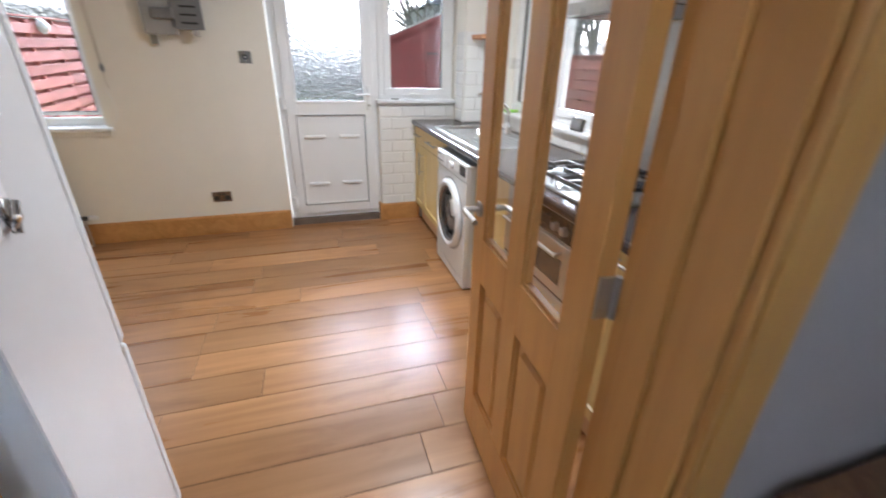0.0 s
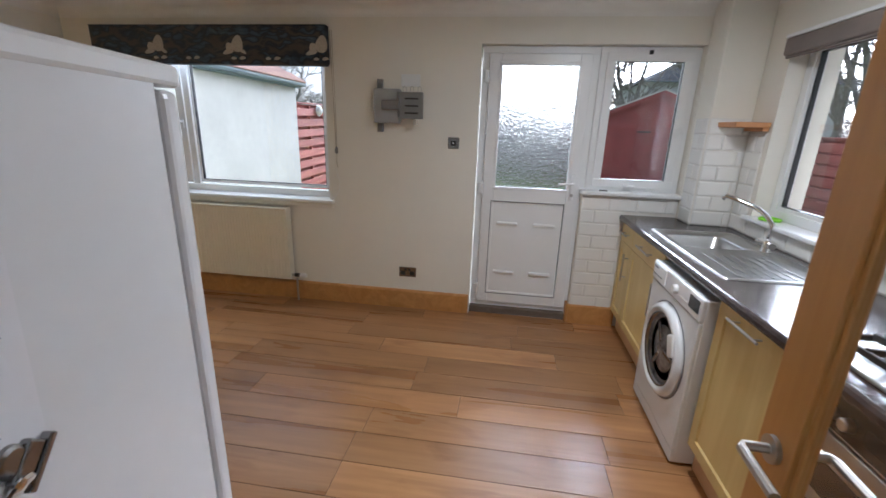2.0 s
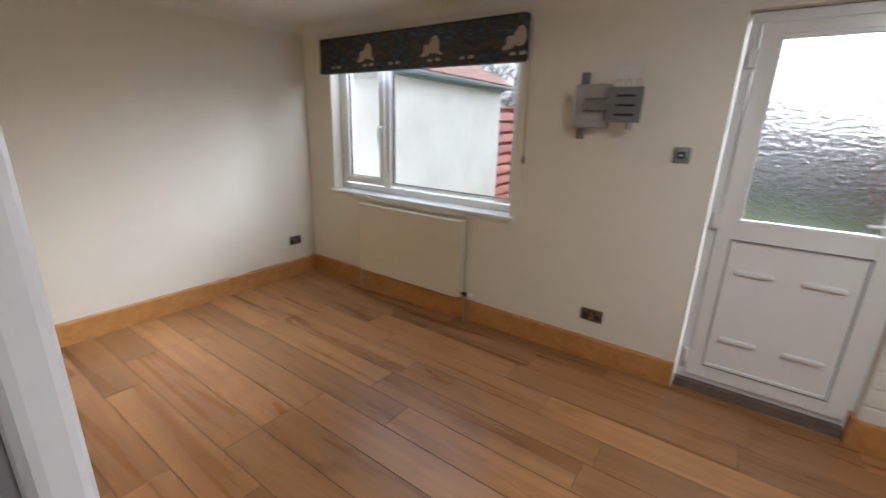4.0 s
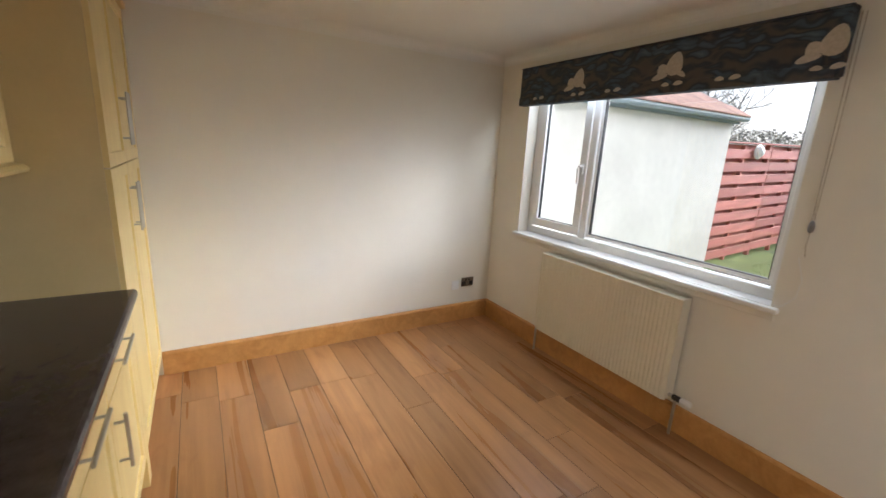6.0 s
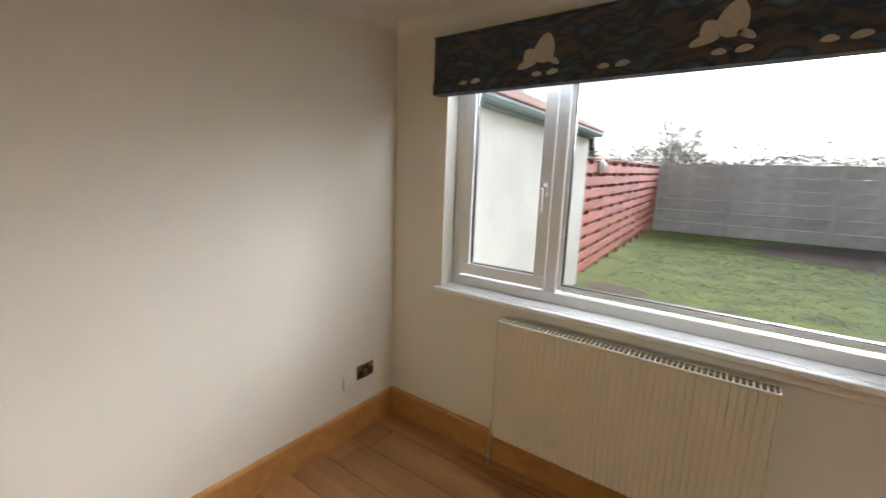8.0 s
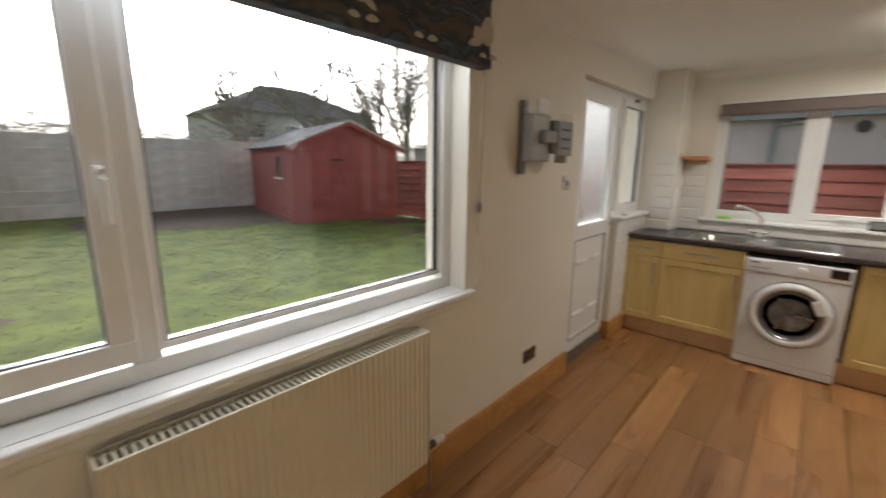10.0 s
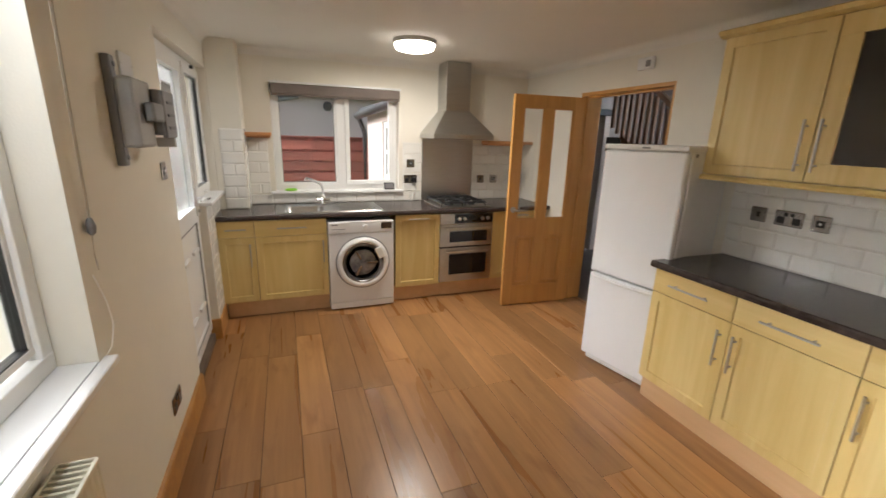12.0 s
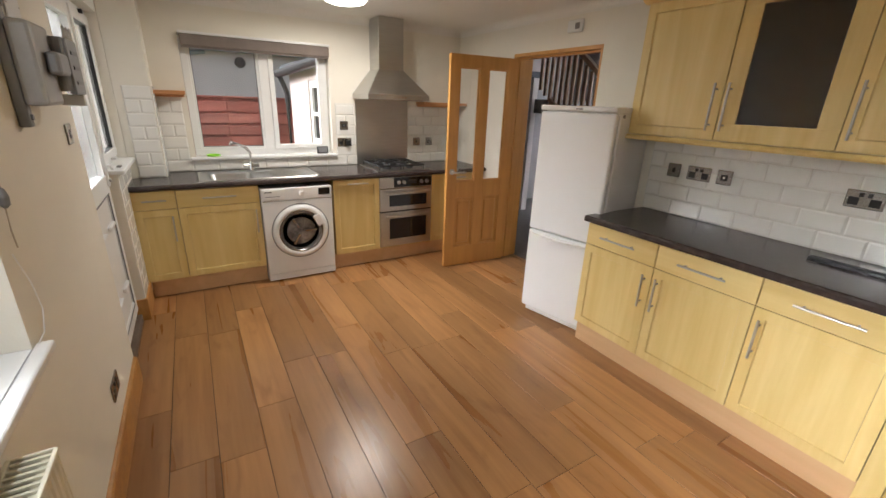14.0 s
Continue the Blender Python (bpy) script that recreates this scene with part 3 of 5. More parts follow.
for x0, x1, z0, z1 in ((HALL[1] - 0.02, HALL[1] + 0.09, 0, 2.085), (HALL[0] - 0.06, HALL[0] + 0.01, 0, 2.085), (HALL[0] + 0.0105, HALL[1] - 0.021, 2.012, 2.085)):
    ab = box(x0, x1, S - 0.222, S - 0.202, z0, z1, 0.006, 3)
    if z0 == 0:
        box(x0 + 0.012, x1 - 0.012, S - 0.228, S - 0.221, z0, z1 - 0.012, 0.004, bm=ab)
    part("architrave", ab, DOORW, dj)

# the open door, hinged at the jamb; its own x runs from the hinge to the free edge
dw, dh, dt = 0.705, 1.975, 0.04
dm = pose(DHX, S + 0.012, 0.008, 0, 0, DOOR_TURN)
door = thing("interior_door", "open oak door with two clear glass lights over two panels", "door", dm)
stl = 0.098
gx = ((stl, 0.304), (0.401, dw - stl))


def rail(x0, x1, z0, z1, name):
    part(name, box(x0, x1, 0, dt, z0, z1, 0.002), DOORW, door)


rail(0, stl, 0, dh, "stile")
rail(dw - stl, dw, 0, dh, "stile")
rail(0.304, 0.401, 0.20, dh - 0.105, "muntin")
rail(stl, dw - stl, 0, 0.20, "bottom_rail")
rail(stl, dw - stl, dh - 0.105, dh, "top_rail")
rail(stl, 0.304, 0.70, 0.86, "lock_rail")
rail(0.401, dw - stl, 0.70, 0.86, "lock_rail")
for x0, x1 in gx:
    part("glazing_bead", frame_ring(x0 - 0.001, x1 + 0.001, 0.859, dh - 0.104, 0.012, 0.008, dt - 0.008, bevel=0.003), DOORW, door)
    pane(x0 + 0.003, x1 - 0.003, 0.863, dh - 0.108, dt / 2 - 0.003, GLASS, door)
    pb = box(x0, x1, 0.015, dt - 0.015, 0.20, 0.70)
    box(x0 + 0.032, x1 - 0.032, 0.004, dt - 0.004, 0.232, 0.668, 0.0105, 1, bm=pb)
    part("panel", pb, DOORW, door)
    part("panel_moulding", frame_ring(x0 - 0.001, x1 + 0.001, 0.199, 0.701, 0.012, 0.006, dt - 0.006, bevel=0.004), DOORW, door)
for side, y in ((-1, 0.0), (1, dt)):
    hb = cyl((dw - 0.05, y, 0.955), (dw - 0.05, y + side * 0.009, 0.955), 0.026, seg=24)
    tube([(dw - 0.05, y, 0.955), (dw - 0.05, y + side * 0.05, 0.955), (dw - 0.06, y + side * 0.057, 0.955), (dw - 0.17, y + side * 0.057, 0.955)], 0.0095, bm=hb)
    part("door_handle", hb, STEELH, door, "satin steel lever handle")
for z in (0.24, 1.0, 1.74):
    hb = cyl((-0.006, -0.004, z - 0.045), (-0.006, -0.004, z + 0.045), 0.007, seg=10)
    box(-0.004, -0.0005, 0.002, 0.034, z - 0.045, z + 0.045, bm=hb)
    part("hinge", hb, STEELH, door, "steel butt hinge")

# ---------- the hall ----------
tagged(part("hall_floor", box(-1.6, 3.4, -2.2, S - 0.201, -0.1, -0.001), CARPET), "dark carpet floor of the hall", "floor", kind="structure")
# this opening and its window are unseen, added to let light into the hall
wall_with_holes("hall_wall", -1.6, 3.4, 0, 2.6, [(-0.6, 2.2, 0.2, 2.35)], 0.1, HALLP, pose(0, -2.3, 0), "pale lilac painted hall wall with an assumed window opening")
w4 = thing("window_4", "assumed unseen white framed window that lets light into the hall", "window", kind="structure")
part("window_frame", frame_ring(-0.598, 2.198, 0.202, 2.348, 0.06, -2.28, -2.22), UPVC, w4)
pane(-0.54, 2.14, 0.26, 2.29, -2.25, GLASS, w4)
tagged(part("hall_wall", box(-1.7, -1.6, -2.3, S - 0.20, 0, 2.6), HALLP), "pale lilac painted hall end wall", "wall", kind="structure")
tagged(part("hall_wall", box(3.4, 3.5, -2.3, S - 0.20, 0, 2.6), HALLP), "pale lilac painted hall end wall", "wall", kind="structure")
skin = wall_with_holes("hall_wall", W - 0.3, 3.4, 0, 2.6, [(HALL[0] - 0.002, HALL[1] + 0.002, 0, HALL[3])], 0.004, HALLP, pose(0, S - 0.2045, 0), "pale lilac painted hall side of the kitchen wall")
tagged(part("hall_ceiling", box(-1.6, 3.4, -2.2, S - 0.21, 2.5, 2.6), CEIL), "white hall ceiling", "ceiling", kind="structure")
stair = thing("staircase", "dark stained wooden stair with closely set balusters", "staircase")
for k in range(9):
    part("step", box(0.35 + 0.24 * k, 0.62 + 0.24 * k, -1.5, -0.64, 0.185 * k, 0.185 * (k + 1), 0.008), CARPET, stair)
for k in range(22):
    x = 0.42 + 0.095 * k
    z = 0.19 + (x - 0.35) / 0.24 * 0.185
    part("baluster", box(x - 0.022, x + 0.022, -0.63, -0.60, z, min(z + 0.86, 2.49), 0.002), DARKW, stair)
sl = 0.185 / 0.24
for nm, z0, hgt in (("string", -0.06, 0.26), ("handrail", 1.0, 0.07)):
    part(nm, prism([(0.34, 0.06 + z0), (2.2, 0.06 + z0 + 1.86 * sl), (2.2, 0.06 + z0 + hgt + 1.86 * sl), (0.34, 0.06 + z0 + hgt)], -0.645, -0.585), DARKW, stair)
hc = thing("hall_cupboard", "low dark brown wooden cupboard against the hall wall", "cupboard", pose(1.50, 0.36, 0))
part("body", box(0.01, 0.7, 0.01, 0.24, 0, 0.62, 0.003), DARKW, hc)
part("top", box(0, 0.71, 0, 0.25, 0.62, 0.645, 0.005), DARKW, hc)

# ---------- radiator ----------
rad = thing("radiator", "cream panel radiator with fluted front under the window", "radiator")
rx0, rx1, rz0, rz1, ry = -2.165, -1.075, 0.205, 0.825, 3.925
rb = bmesh.new()
n = 40
step = (rx1 - rx0 - 0.02) / n
cross = [(rx0, ry + 0.012)]
for k in range(n):
    x = rx0 + 0.01 + k * step
    cross += [(x, ry + 0.004), (x + step * 0.2, ry), (x + step * 0.66, ry), (x + step * 0.86, ry + 0.004)]
cross += [(rx1, ry + 0.012), (rx1, ry + 0.028), (rx0, ry + 0.028)]
lo = [rb.verts.new((x, y, rz0)) for x, y in cross]
hi = [rb.verts.new((x, y, rz1 - 0.012)) for x, y in cross]
for i in range(len(cross)):
    j = (i + 1) % len(cross)
    rb.faces.new((lo[i], lo[j], hi[j], hi[i]))
rb.faces.new(lo)
rb.faces.new(hi)
part("front_panel", rb, RADI, rad)
part("back_panel", box(rx0, rx1, ry + 0.07, ry + 0.085, rz0, rz1 - 0.012, 0.004), RADI, rad)
for x in (rx0 - 0.004, rx1 - 0.004):
    part("side_panel", box(x, x + 0.008, ry + 0.004, ry + 0.088, rz0 + 0.01, rz1, 0.003), RADI, rad)
part("top_rim", box(rx0, rx1, ry + 0.0, ry + 0.01, rz1 - 0.013, rz1, 0.003), RADI, rad)
part("top_rim", box(rx0, rx1, ry + 0.078, ry + 0.088, rz1 - 0.013, rz1, 0.003), RADI, rad)
for k in range(54):
    x = rx0 + 0.016 + k * 0.0199
    part("grille_bar", box(x, x + 0.007, ry + 0.01, ry + 0.078, rz1 - 0.01, rz1 - 0.003), RADI, rad)
for x in (rx0 + 0.2, rx1 - 0.2):
    part("bracket", box(x, x + 0.03, ry + 0.085, N, 0.3, 0.75), RADI, rad)
vb = cyl((rx1 - 0.01, ry + 0.045, 0.235), (rx1 + 0.055, ry + 0.045, 0.235), 0.011)
cyl((rx1 + 0.045, ry + 0.045, 0.0), (rx1 + 0.045, ry + 0.045, 0.25), 0.0085, bm=vb)
part("pipe", vb, STEELH, rad, "painted feed pipe")
part("valve_body", cyl((rx1 + 0.03, ry + 0.045, 0.235), (rx1 + 0.075, ry + 0.045, 0.235), 0.017), BLACK, rad)
part("valve_cap", lathe([(0.016, 0), (0.019, 0.005), (0.019, 0.05), (0.015, 0.058)], 20), WPLAST, rad, "white valve cap", at=pose(rx1 + 0.075, ry + 0.045, 0.235, 0, 90, 0), smooth=False)
vb = cyl((rx0 + 0.01, ry + 0.045, 0.235), (rx0 - 0.03, ry + 0.045, 0.235), 0.011)
cyl((rx0 - 0.025, ry + 0.045, 0.0), (rx0 - 0.025, ry + 0.045, 0.25), 0.0085, bm=vb)
part("pipe", vb, STEELH, rad, "painted return pipe")

# ---------- roman blind ----------
rbl = thing("roman_blind", "folded dark blue roman blind with leaf and flower print", "blind")
bb = box(-2.63, -0.67, 3.955, N - 0.004, 1.93, 2.185, 0.006)
part("fabric", bb, FABRIC, rbl)
for k, (y, z) in enumerate(((3.944, 1.965), (3.948, 1.950), (3.952, 1.936))):
    part("fold", box(-2.626 + 0.006 * k, -0.674 - 0.006 * k, y, N - 0.02, 1.918 + 0.012 * k, z + 0.012, 0.005), FABRIC, rbl)
part("head_rail", box(-2.63, -0.67, 3.952, N - 0.003, 2.186, 2.196, 0.003), FABRIC, rbl)


def petal(x, z, rx, rz, tilt, y=3.9535):
    """A printed cream petal with a pointed end."""
    f = bmesh.new()
    f.faces.new([f.verts.new((rx * math.cos(a) * (1 - 0.25 * math.sin(a)), rz * math.sin(a) * (1.0 if math.sin(a) < 0 else 1.15), 0)) for a in [2 * math.pi * k / 16 for k in range(16)]])
    part("printed_petal", f, CREAMP, rbl, at=pose(x, y, z, 90, 0, 0) @ pose(0, 0, 0, 0, 0, tilt))


for x in (-2.05, -1.385, -0.715):
    petal(x + 0.014, 2.062, 0.046, 0.056, -12)
    petal(x - 0.05, 2.04, 0.034, 0.03, 35, 3.9525)
    petal(x - 0.065, 2.008, 0.045, 0.016, 12)
    if x < -1:
        petal(x + 0.055, 2.012, 0.03, 0.012, -25)
for k in range(6):
    petal(-2.44 + 0.33 * k + (0.05 if k % 2 else 0), 1.962, 0.022, 0.010, 0, 3.9425)
    petal(-2.37 + 0.33 * k + (0.05 if k % 2 else 0), 1.964, 0.026, 0.011, 8, 3.9425)
cd = thing("blind_cord", "beige pull cord hanging beside the window", "cord")
part("cord", tube([(-0.655, N - 0.03, 2.17), (-0.65, N - 0.02, 1.7), (-0.645, N - 0.015, 1.33)], 0.0022, 6), CORD, cd)
part("cord", tube([(-0.64, N - 0.03, 2.17), (-0.637, N - 0.02, 1.7), (-0.638, N - 0.015, 1.33)], 0.0018, 6), CORD, cd)
part("toggle", lathe([(0.004, 0), (0.011, 0.008), (0.013, 0.03), (0.008, 0.05), (0.003, 0.055)], 14), GREYM, cd, "wooden acorn toggle", at=pose(-0.642, N - 0.015, 1.28))
part("tail", tube([(-0.642, N - 0.014, 1.28), (-0.645, N - 0.012, 1.22), (-0.638, N - 0.012, 1.17)], 0.002, 6), CORD, cd)
part("tail", tube([(-0.66, N - 0.004, 1.16), (-0.625, N - 0.012, 1.06), (-0.63, N - 0.02, 0.98), (-0.67, N - 0.02, 0.925), (-0.70, N - 0.01, 0.906)], 0.0018, 6), WPLAST, cd, "thin white cord end")

# ---------- television bracket ----------
tv = thing("tv_bracket", "grey steel television wall bracket with folded arm", "wall bracket")
tb = box(-0.30, -0.255, N - 0.03, N, 1.46, 1.84, 0.006)
for z in (1.49, 1.81):
    cyl((-0.277, N - 0.036, z), (-0.277, N - 0.028, z), 0.009, bm=tb)
part("wall_plate", tb, GREYM, tv)
part("arm_cover", box(-0.31, -0.105, N - 0.09, N - 0.031, 1.525, 1.77, 0.012), PALEM, tv)
part("pivot", cyl((-0.10, N - 0.10, 1.57), (-0.10, N - 0.10, 1.745), 0.022), GREYM, tv)
part("arm", box(-0.24, -0.10, N - 0.128, N - 0.091, 1.62, 1.69, 0.01), GREYM, tv)
part("screen_plate", box(-0.10, 0.075, N - 0.13, N - 0.11, 1.56, 1.745, 0.004), GREYM, tv)
for z in (1.60, 1.65, 1.70):
    part("slot", box(-0.06, 0.04, N - 0.133, N - 0.129, z - 0.006, z + 0.006), BLACK, tv)
for x in (-0.075, -0.02, 0.035):
    part("hook", tube([(x, N - 0.125, 1.745), (x, N - 0.125, 1.775), (x + 0.012, N - 0.125, 1.785), (x + 0.024, N - 0.125, 1.775), (x + 0.024, N - 0.125, 1.745)], 0.003, 6), STEELH, tv)
part("cable_clip", box(0.0, 0.03, N - 0.13, N - 0.06, 1.52, 1.56, 0.004), STEELH, tv)


# ---------- sockets and switches (face looks to -y of their own) ----------
def plate(kind, at, label, wide=0.086, metal=True):
    o = thing({"double": "double_socket", "single": "switched_spur", "switch": "light_switch", "blank": "blank_plate"}[kind], label, "socket", at,
              group="wall sockets and switches")
    body = NICKEL if metal else WPLAST
    part("faceplate", box(-wide / 2, wide / 2, -0.008, 0, -0.043, 0.043, 0.004), body, o)
    if kind == "double":
        for s in (-1, 1):
            part("insert", box(s * 0.04 - 0.02, s * 0.04 + 0.02, -0.0095, -0.007, -0.03, 0.008, 0.001), BLACK, o)
            part("rocker", box(s * 0.016 - 0.009, s * 0.016 + 0.009, -0.012, -0.007, 0.012, 0.032, 0.002), BLACK, o)
    elif kind == "single":
        part("insert", box(-0.02, 0.02, -0.0095, -0.007, -0.018, 0.018, 0.001), BLACK, o)
        part("indicator", box(-0.006, 0.006, -0.012, -0.009, -0.006, 0.006, 0.001), WPLAST, o)
    elif kind == "switch":
        part("rocker", box(-0.008, 0.008, -0.013, -0.007, -0.015, 0.015, 0.002), BLACK if metal else WPLAST, o)
    for s in (-1, 1):
        part("screw", cyl((s * (wide / 2 - 0.008), -0.0095, 0), (s * (wide / 2 - 0.008), -0.007, 0), 0.003, seg=8), STEELH, o)
    return o


plate("double", pose(-0.058, N, 0.325), "black nickel double socket low on the window wall", 0.146)
plate("single", pose(0.292, N, 1.395), "nickel switched spur beside the back door")
plate("blank", pose(-0.045, N, 1.835), "white socket plate above the television bracket", 0.146, False)
RW = pose(W, 0, 0, 0, 0, 90)
plate("double", RW @ pose(3.79, 0, 0.365), "nickel double socket above the skirting", 0.13)
plate("blank", RW @ pose(3.66, 0, 0.345), "small white blank plate beside the socket", 0.075, False)
for x, k, wd in ((-0.522, "switch", 0.086), (-0.685, "double", 0.146), (-0.838, "single", 0.086), (-1.474, "double", 0.146)):
    plate(k, pose(x, S + 0.009, 1.21, 0, 0, 180), "nickel %s on the white tiles above the worktop" % {"switch": "switch", "double": "double socket", "single": "spur"}[k], wd)
for y, z, k, wd in ((2.205, 1.32, "single", 0.086), (2.205, 1.155, "double", 0.146), (1.372, 1.15, "switch", 0.086), (1.21, 1.15, "single", 0.086), (1.0, 1.145, "blank", 0.10), (0.93, 1.14, "single", 0.086)):
    if (y, k) == (0.93, "single"):
        y = 0.885
    plate(k, KM @ pose(-y, -0.009, z), "nickel %s on the tiles beside the hob" % {"switch": "switch", "double": "double socket with a plug", "single": "spur", "blank": "cream plate"}[k], wd, k != "blank")
plug = thing("plug", "black plug with a thin white lead", "plug", KM @ pose(-2.17, -0.02, 1.15))
part("body", box(-0.024, 0.024, -0.035, 0, -0.026, 0.022, 0.007), BLACK, plug)
part("lead", tube([(0, -0.02, -0.025), (0.02, -0.02, -0.08), (0.0, -0.03, -0.14), (-0.06, -0.045, -0.20), (-0.09, -0.06, -0.215), (-0.04, -0.08, -0.216)], 0.0028, 7), WPLAST, plug)
al = thing("alarm_box", "small white ventilated sensor box above the doorway", "sensor", pose(0.51, S, 2.18, 0, 0, 180))
part("cover", box(-0.075, 0.075, -0.03, 0, -0.045, 0.045, 0.01, 3), WPLAST, al)
part("grille", box(0.01, 0.055, -0.032, -0.029, -0.025, 0.02, 0.001), RUBBER, al)

# ---------- ceiling lamp ----------
cl = thing("ceiling_light", "round flush LED ceiling light, switched on", "ceiling light", pose(1.3, 2.44, H))
part("base", lathe([(0.165, -0.03), (0.17, -0.012), (0.17, 0.0)], 48), STEELH, cl, "satin metal ring")
part("diffuser", lathe([(0.02, -0.082), (0.11, -0.08), (0.145, -0.07), (0.16, -0.05), (0.162, -0.0301)], 48), LAMPM, cl, "glowing opal diffuser", smooth=True)
cl.children[1].visible_shadow = True


# ---------- kitchen units: own x runs to the right of one who faces the front, front at y 0 ----------
def base_unit(at, w, depth, drawer, hinge, label, top=0.875, group="base units", handle="v", carcass=0.875):
    u = thing("base_cabinet", label, "cabinet", at, group)
    part("body", box(0.002, w - 0.002, 0.021, depth, 0.15, carcass, 0.001), CABD, u)
    z1 = top - 0.004
    if drawer:
        dr = part("drawer_front", box(0.002, w - 0.002, 0, 0.02, 0.733, z1, 0.003), CABH, u)
        bar_handle(dr, (w / 2, 0, 0.805), min(0.24, w * 0.55), False)
        z1 = 0.729
    dd = part("door", panelled(w - 0.004, z1 - 0.155, 0.02, 0.072, 0.009, x=0.002, z=0.155), CAB, u)
    if handle == "h":
        bar_handle(dd, (w / 2, 0, z1 - 0.035), 0.2, False)
    else:
        bar_handle(dd, (w - 0.04 if hinge == "l" else 0.04, 0, z1 - 0.15), 0.2, True)
    return u


EM = lambda y: pose(1.61, y, 0, 0, 0, -90)
SM = lambda x: pose(x, 1.40, 0, 0, 0, 180)
ED, SD = E - 1.61 - 0.002, 1.40 - S - 0.002
base_unit(EM(4.025), 0.283, 0.17, True, "l", "narrow pale maple base cabinet with drawer beside the back door")
base_unit(EM(3.741), 0.594, ED, True, "l", "pale maple base cabinet with drawer under the sink", carcass=0.74)
base_unit(EM(2.52), 0.45, ED, False, "l", "pale maple base cabinet between washing machine and oven", handle="h")
base_unit(EM(1.492), 0.60, ED, False, "l", "pale maple corner cabinet beside the oven", handle="h")
base_unit(SM(-0.362), 0.495, SD, True, "l", "pale maple base cabinet with drawer beside the fridge")
base_unit(SM(-0.858), 0.518, SD, True, "r", "pale maple base cabinet with drawer and wide front")
base_unit(SM(-1.377), 0.52, SD, True, "r", "pale maple base cabinet with drawer near the larder")
tagged(part("end_panel", box(-1.973, -1.8985, S + 0.002, 1.40, 0.0, 0.875, 0.002), CAB), "narrow maple filler panel beside the larder", "panel")
for nm, b in (("plinth", box(1.665, 1.683, 3.146, 4.01, 0, 0.149, 0.002)), ("plinth", box(1.665, 1.683, S + 0.06, 2.543, 0, 0.149, 0.002)),
              ("plinth", box(-1.897, -0.364, 1.345, 1.363, 0, 0.149, 0.002))):
    tagged(part(nm, b, PLINTH), "peach wood-effect plinth under the base cabinets", "plinth")


def counter(at, length, depth, label, cut=None):
    o = thing("worktop", label, "worktop", at)
    prof = [(0, 0.012), (0.003, 0.004), (0.012, 0), (depth, 0), (depth, 0.04), (0.014, 0.04), (0.005, 0.036), (0, 0.026)]
    pieces = [(0, length)] if not cut else [(0, cut[0]), (cut[1], length)]
    for a, c in pieces:
        b = bmesh.new()
        f = [b.verts.new((a, y, z)) for y, z in prof]
        g = [b.verts.new((c, y, z)) for y, z in prof]
        b.faces.new(f)
        b.faces.new(g)
        for i in range(len(prof)):
            b.faces.new((f[i], f[(i + 1) % len(prof)], g[(i + 1) % len(prof)], g[i]))
        part("slab", b, WORK, o)
    if cut:
        b = bmesh.new()
        front = [p if p[0] <= 0.02 else (cut[2], p[1]) for p in prof]
        f = [b.verts.new((cut[0], y, z)) for y, z in front]
        g = [b.verts.new((cut[1], y, z)) for y, z in front]
        for i in range(len(front)):
            b.faces.new((f[i], f[(i + 1) % len(front)], g[(i + 1) % len(front)], g[i]))
        part("slab", b, WORK, o)
        part("slab", box(cut[0], cut[1], cut[3], depth, 0, 0.04), WORK, o)
    return o


CT = 0.92
# the pier stands on the rear corner, so the end bay is shallower
counter(pose(1.575, 4.028, CT - 0.04, 0, 0, -90), 0.237, 0.393, "dark brown laminate worktop end beside the pier")
counter(pose(1.575, 3.7905, CT - 0.04, 0, 0, -90), 3.7905 - S - 0.002, E - 1.577, "dark mottled brown laminate worktop with sink and hob", (0.29, 0.646, 0.10, 0.54))
counter(pose(-0.347, 1.435, CT - 0.04, 0, 0, 180), 1.626, 1.435 - S - 0.002, "glossy dark mottled laminate worktop beside the fridge")

# ---------- sink ----------
sk = thing("sink", "stainless steel sink with bowl and drainer", "sink", pose(1.575, 3.7905, CT, 0, 0, -90))
b = bmesh.new()
X0, X1, Y0, Y1 = 0.22, 1.17, 0.075, 0.565
BX0, BX1, BY0, BY1 = 0.30, 0.64, 0.11, 0.46


def loop(x0, x1, y0, y1, r, z, n=6):
    vs = []
    for cx, cy, a in ((x1 - r, y1 - r, 0), (x0 + r, y1 - r, 90), (x0 + r, y0 + r, 180), (x1 - r, y0 + r, 270)):
        for k in range(n + 1):
            t = radians(a + 90 * k / n)
            vs.append(b.verts.new((cx + r * math.cos(t), cy + r * math.sin(t), z)))
    return vs


L = [loop(X0, X1, Y0, Y1, 0.03, 0.0), loop(X0 + 0.004, X1 - 0.004, Y0 + 0.004, Y1 - 0.004, 0.028, 0.007), loop(X0 + 0.014, X1 - 0.014, Y0 + 0.014, Y1 - 0.014, 0.025, 0.007),
     loop(X0 + 0.02, X1 - 0.02, Y0 + 0.02, Y1 - 0.02, 0.022, 0.004), loop(BX0, BX1, BY0, BY1, 0.05, 0.003), loop(BX0 + 0.01, BX1 - 0.01, BY0 + 0.01, BY1 - 0.01, 0.05, -0.012),
     loop(BX0 + 0.025, BX1 - 0.025, BY0 + 0.025, BY1 - 0.025, 0.05, -0.155), loop(BX0 + 0.06, BX1 - 0.06, BY0 + 0.06, BY1 - 0.06, 0.03, -0.165)]
for p, q in zip(L, L[1:]):
    for i in range(len(p)):
        b.faces.new((p[i], p[(i + 1) % len(p)], q[(i + 1) % len(q)], q[i]))
b.faces.new(L[-1])
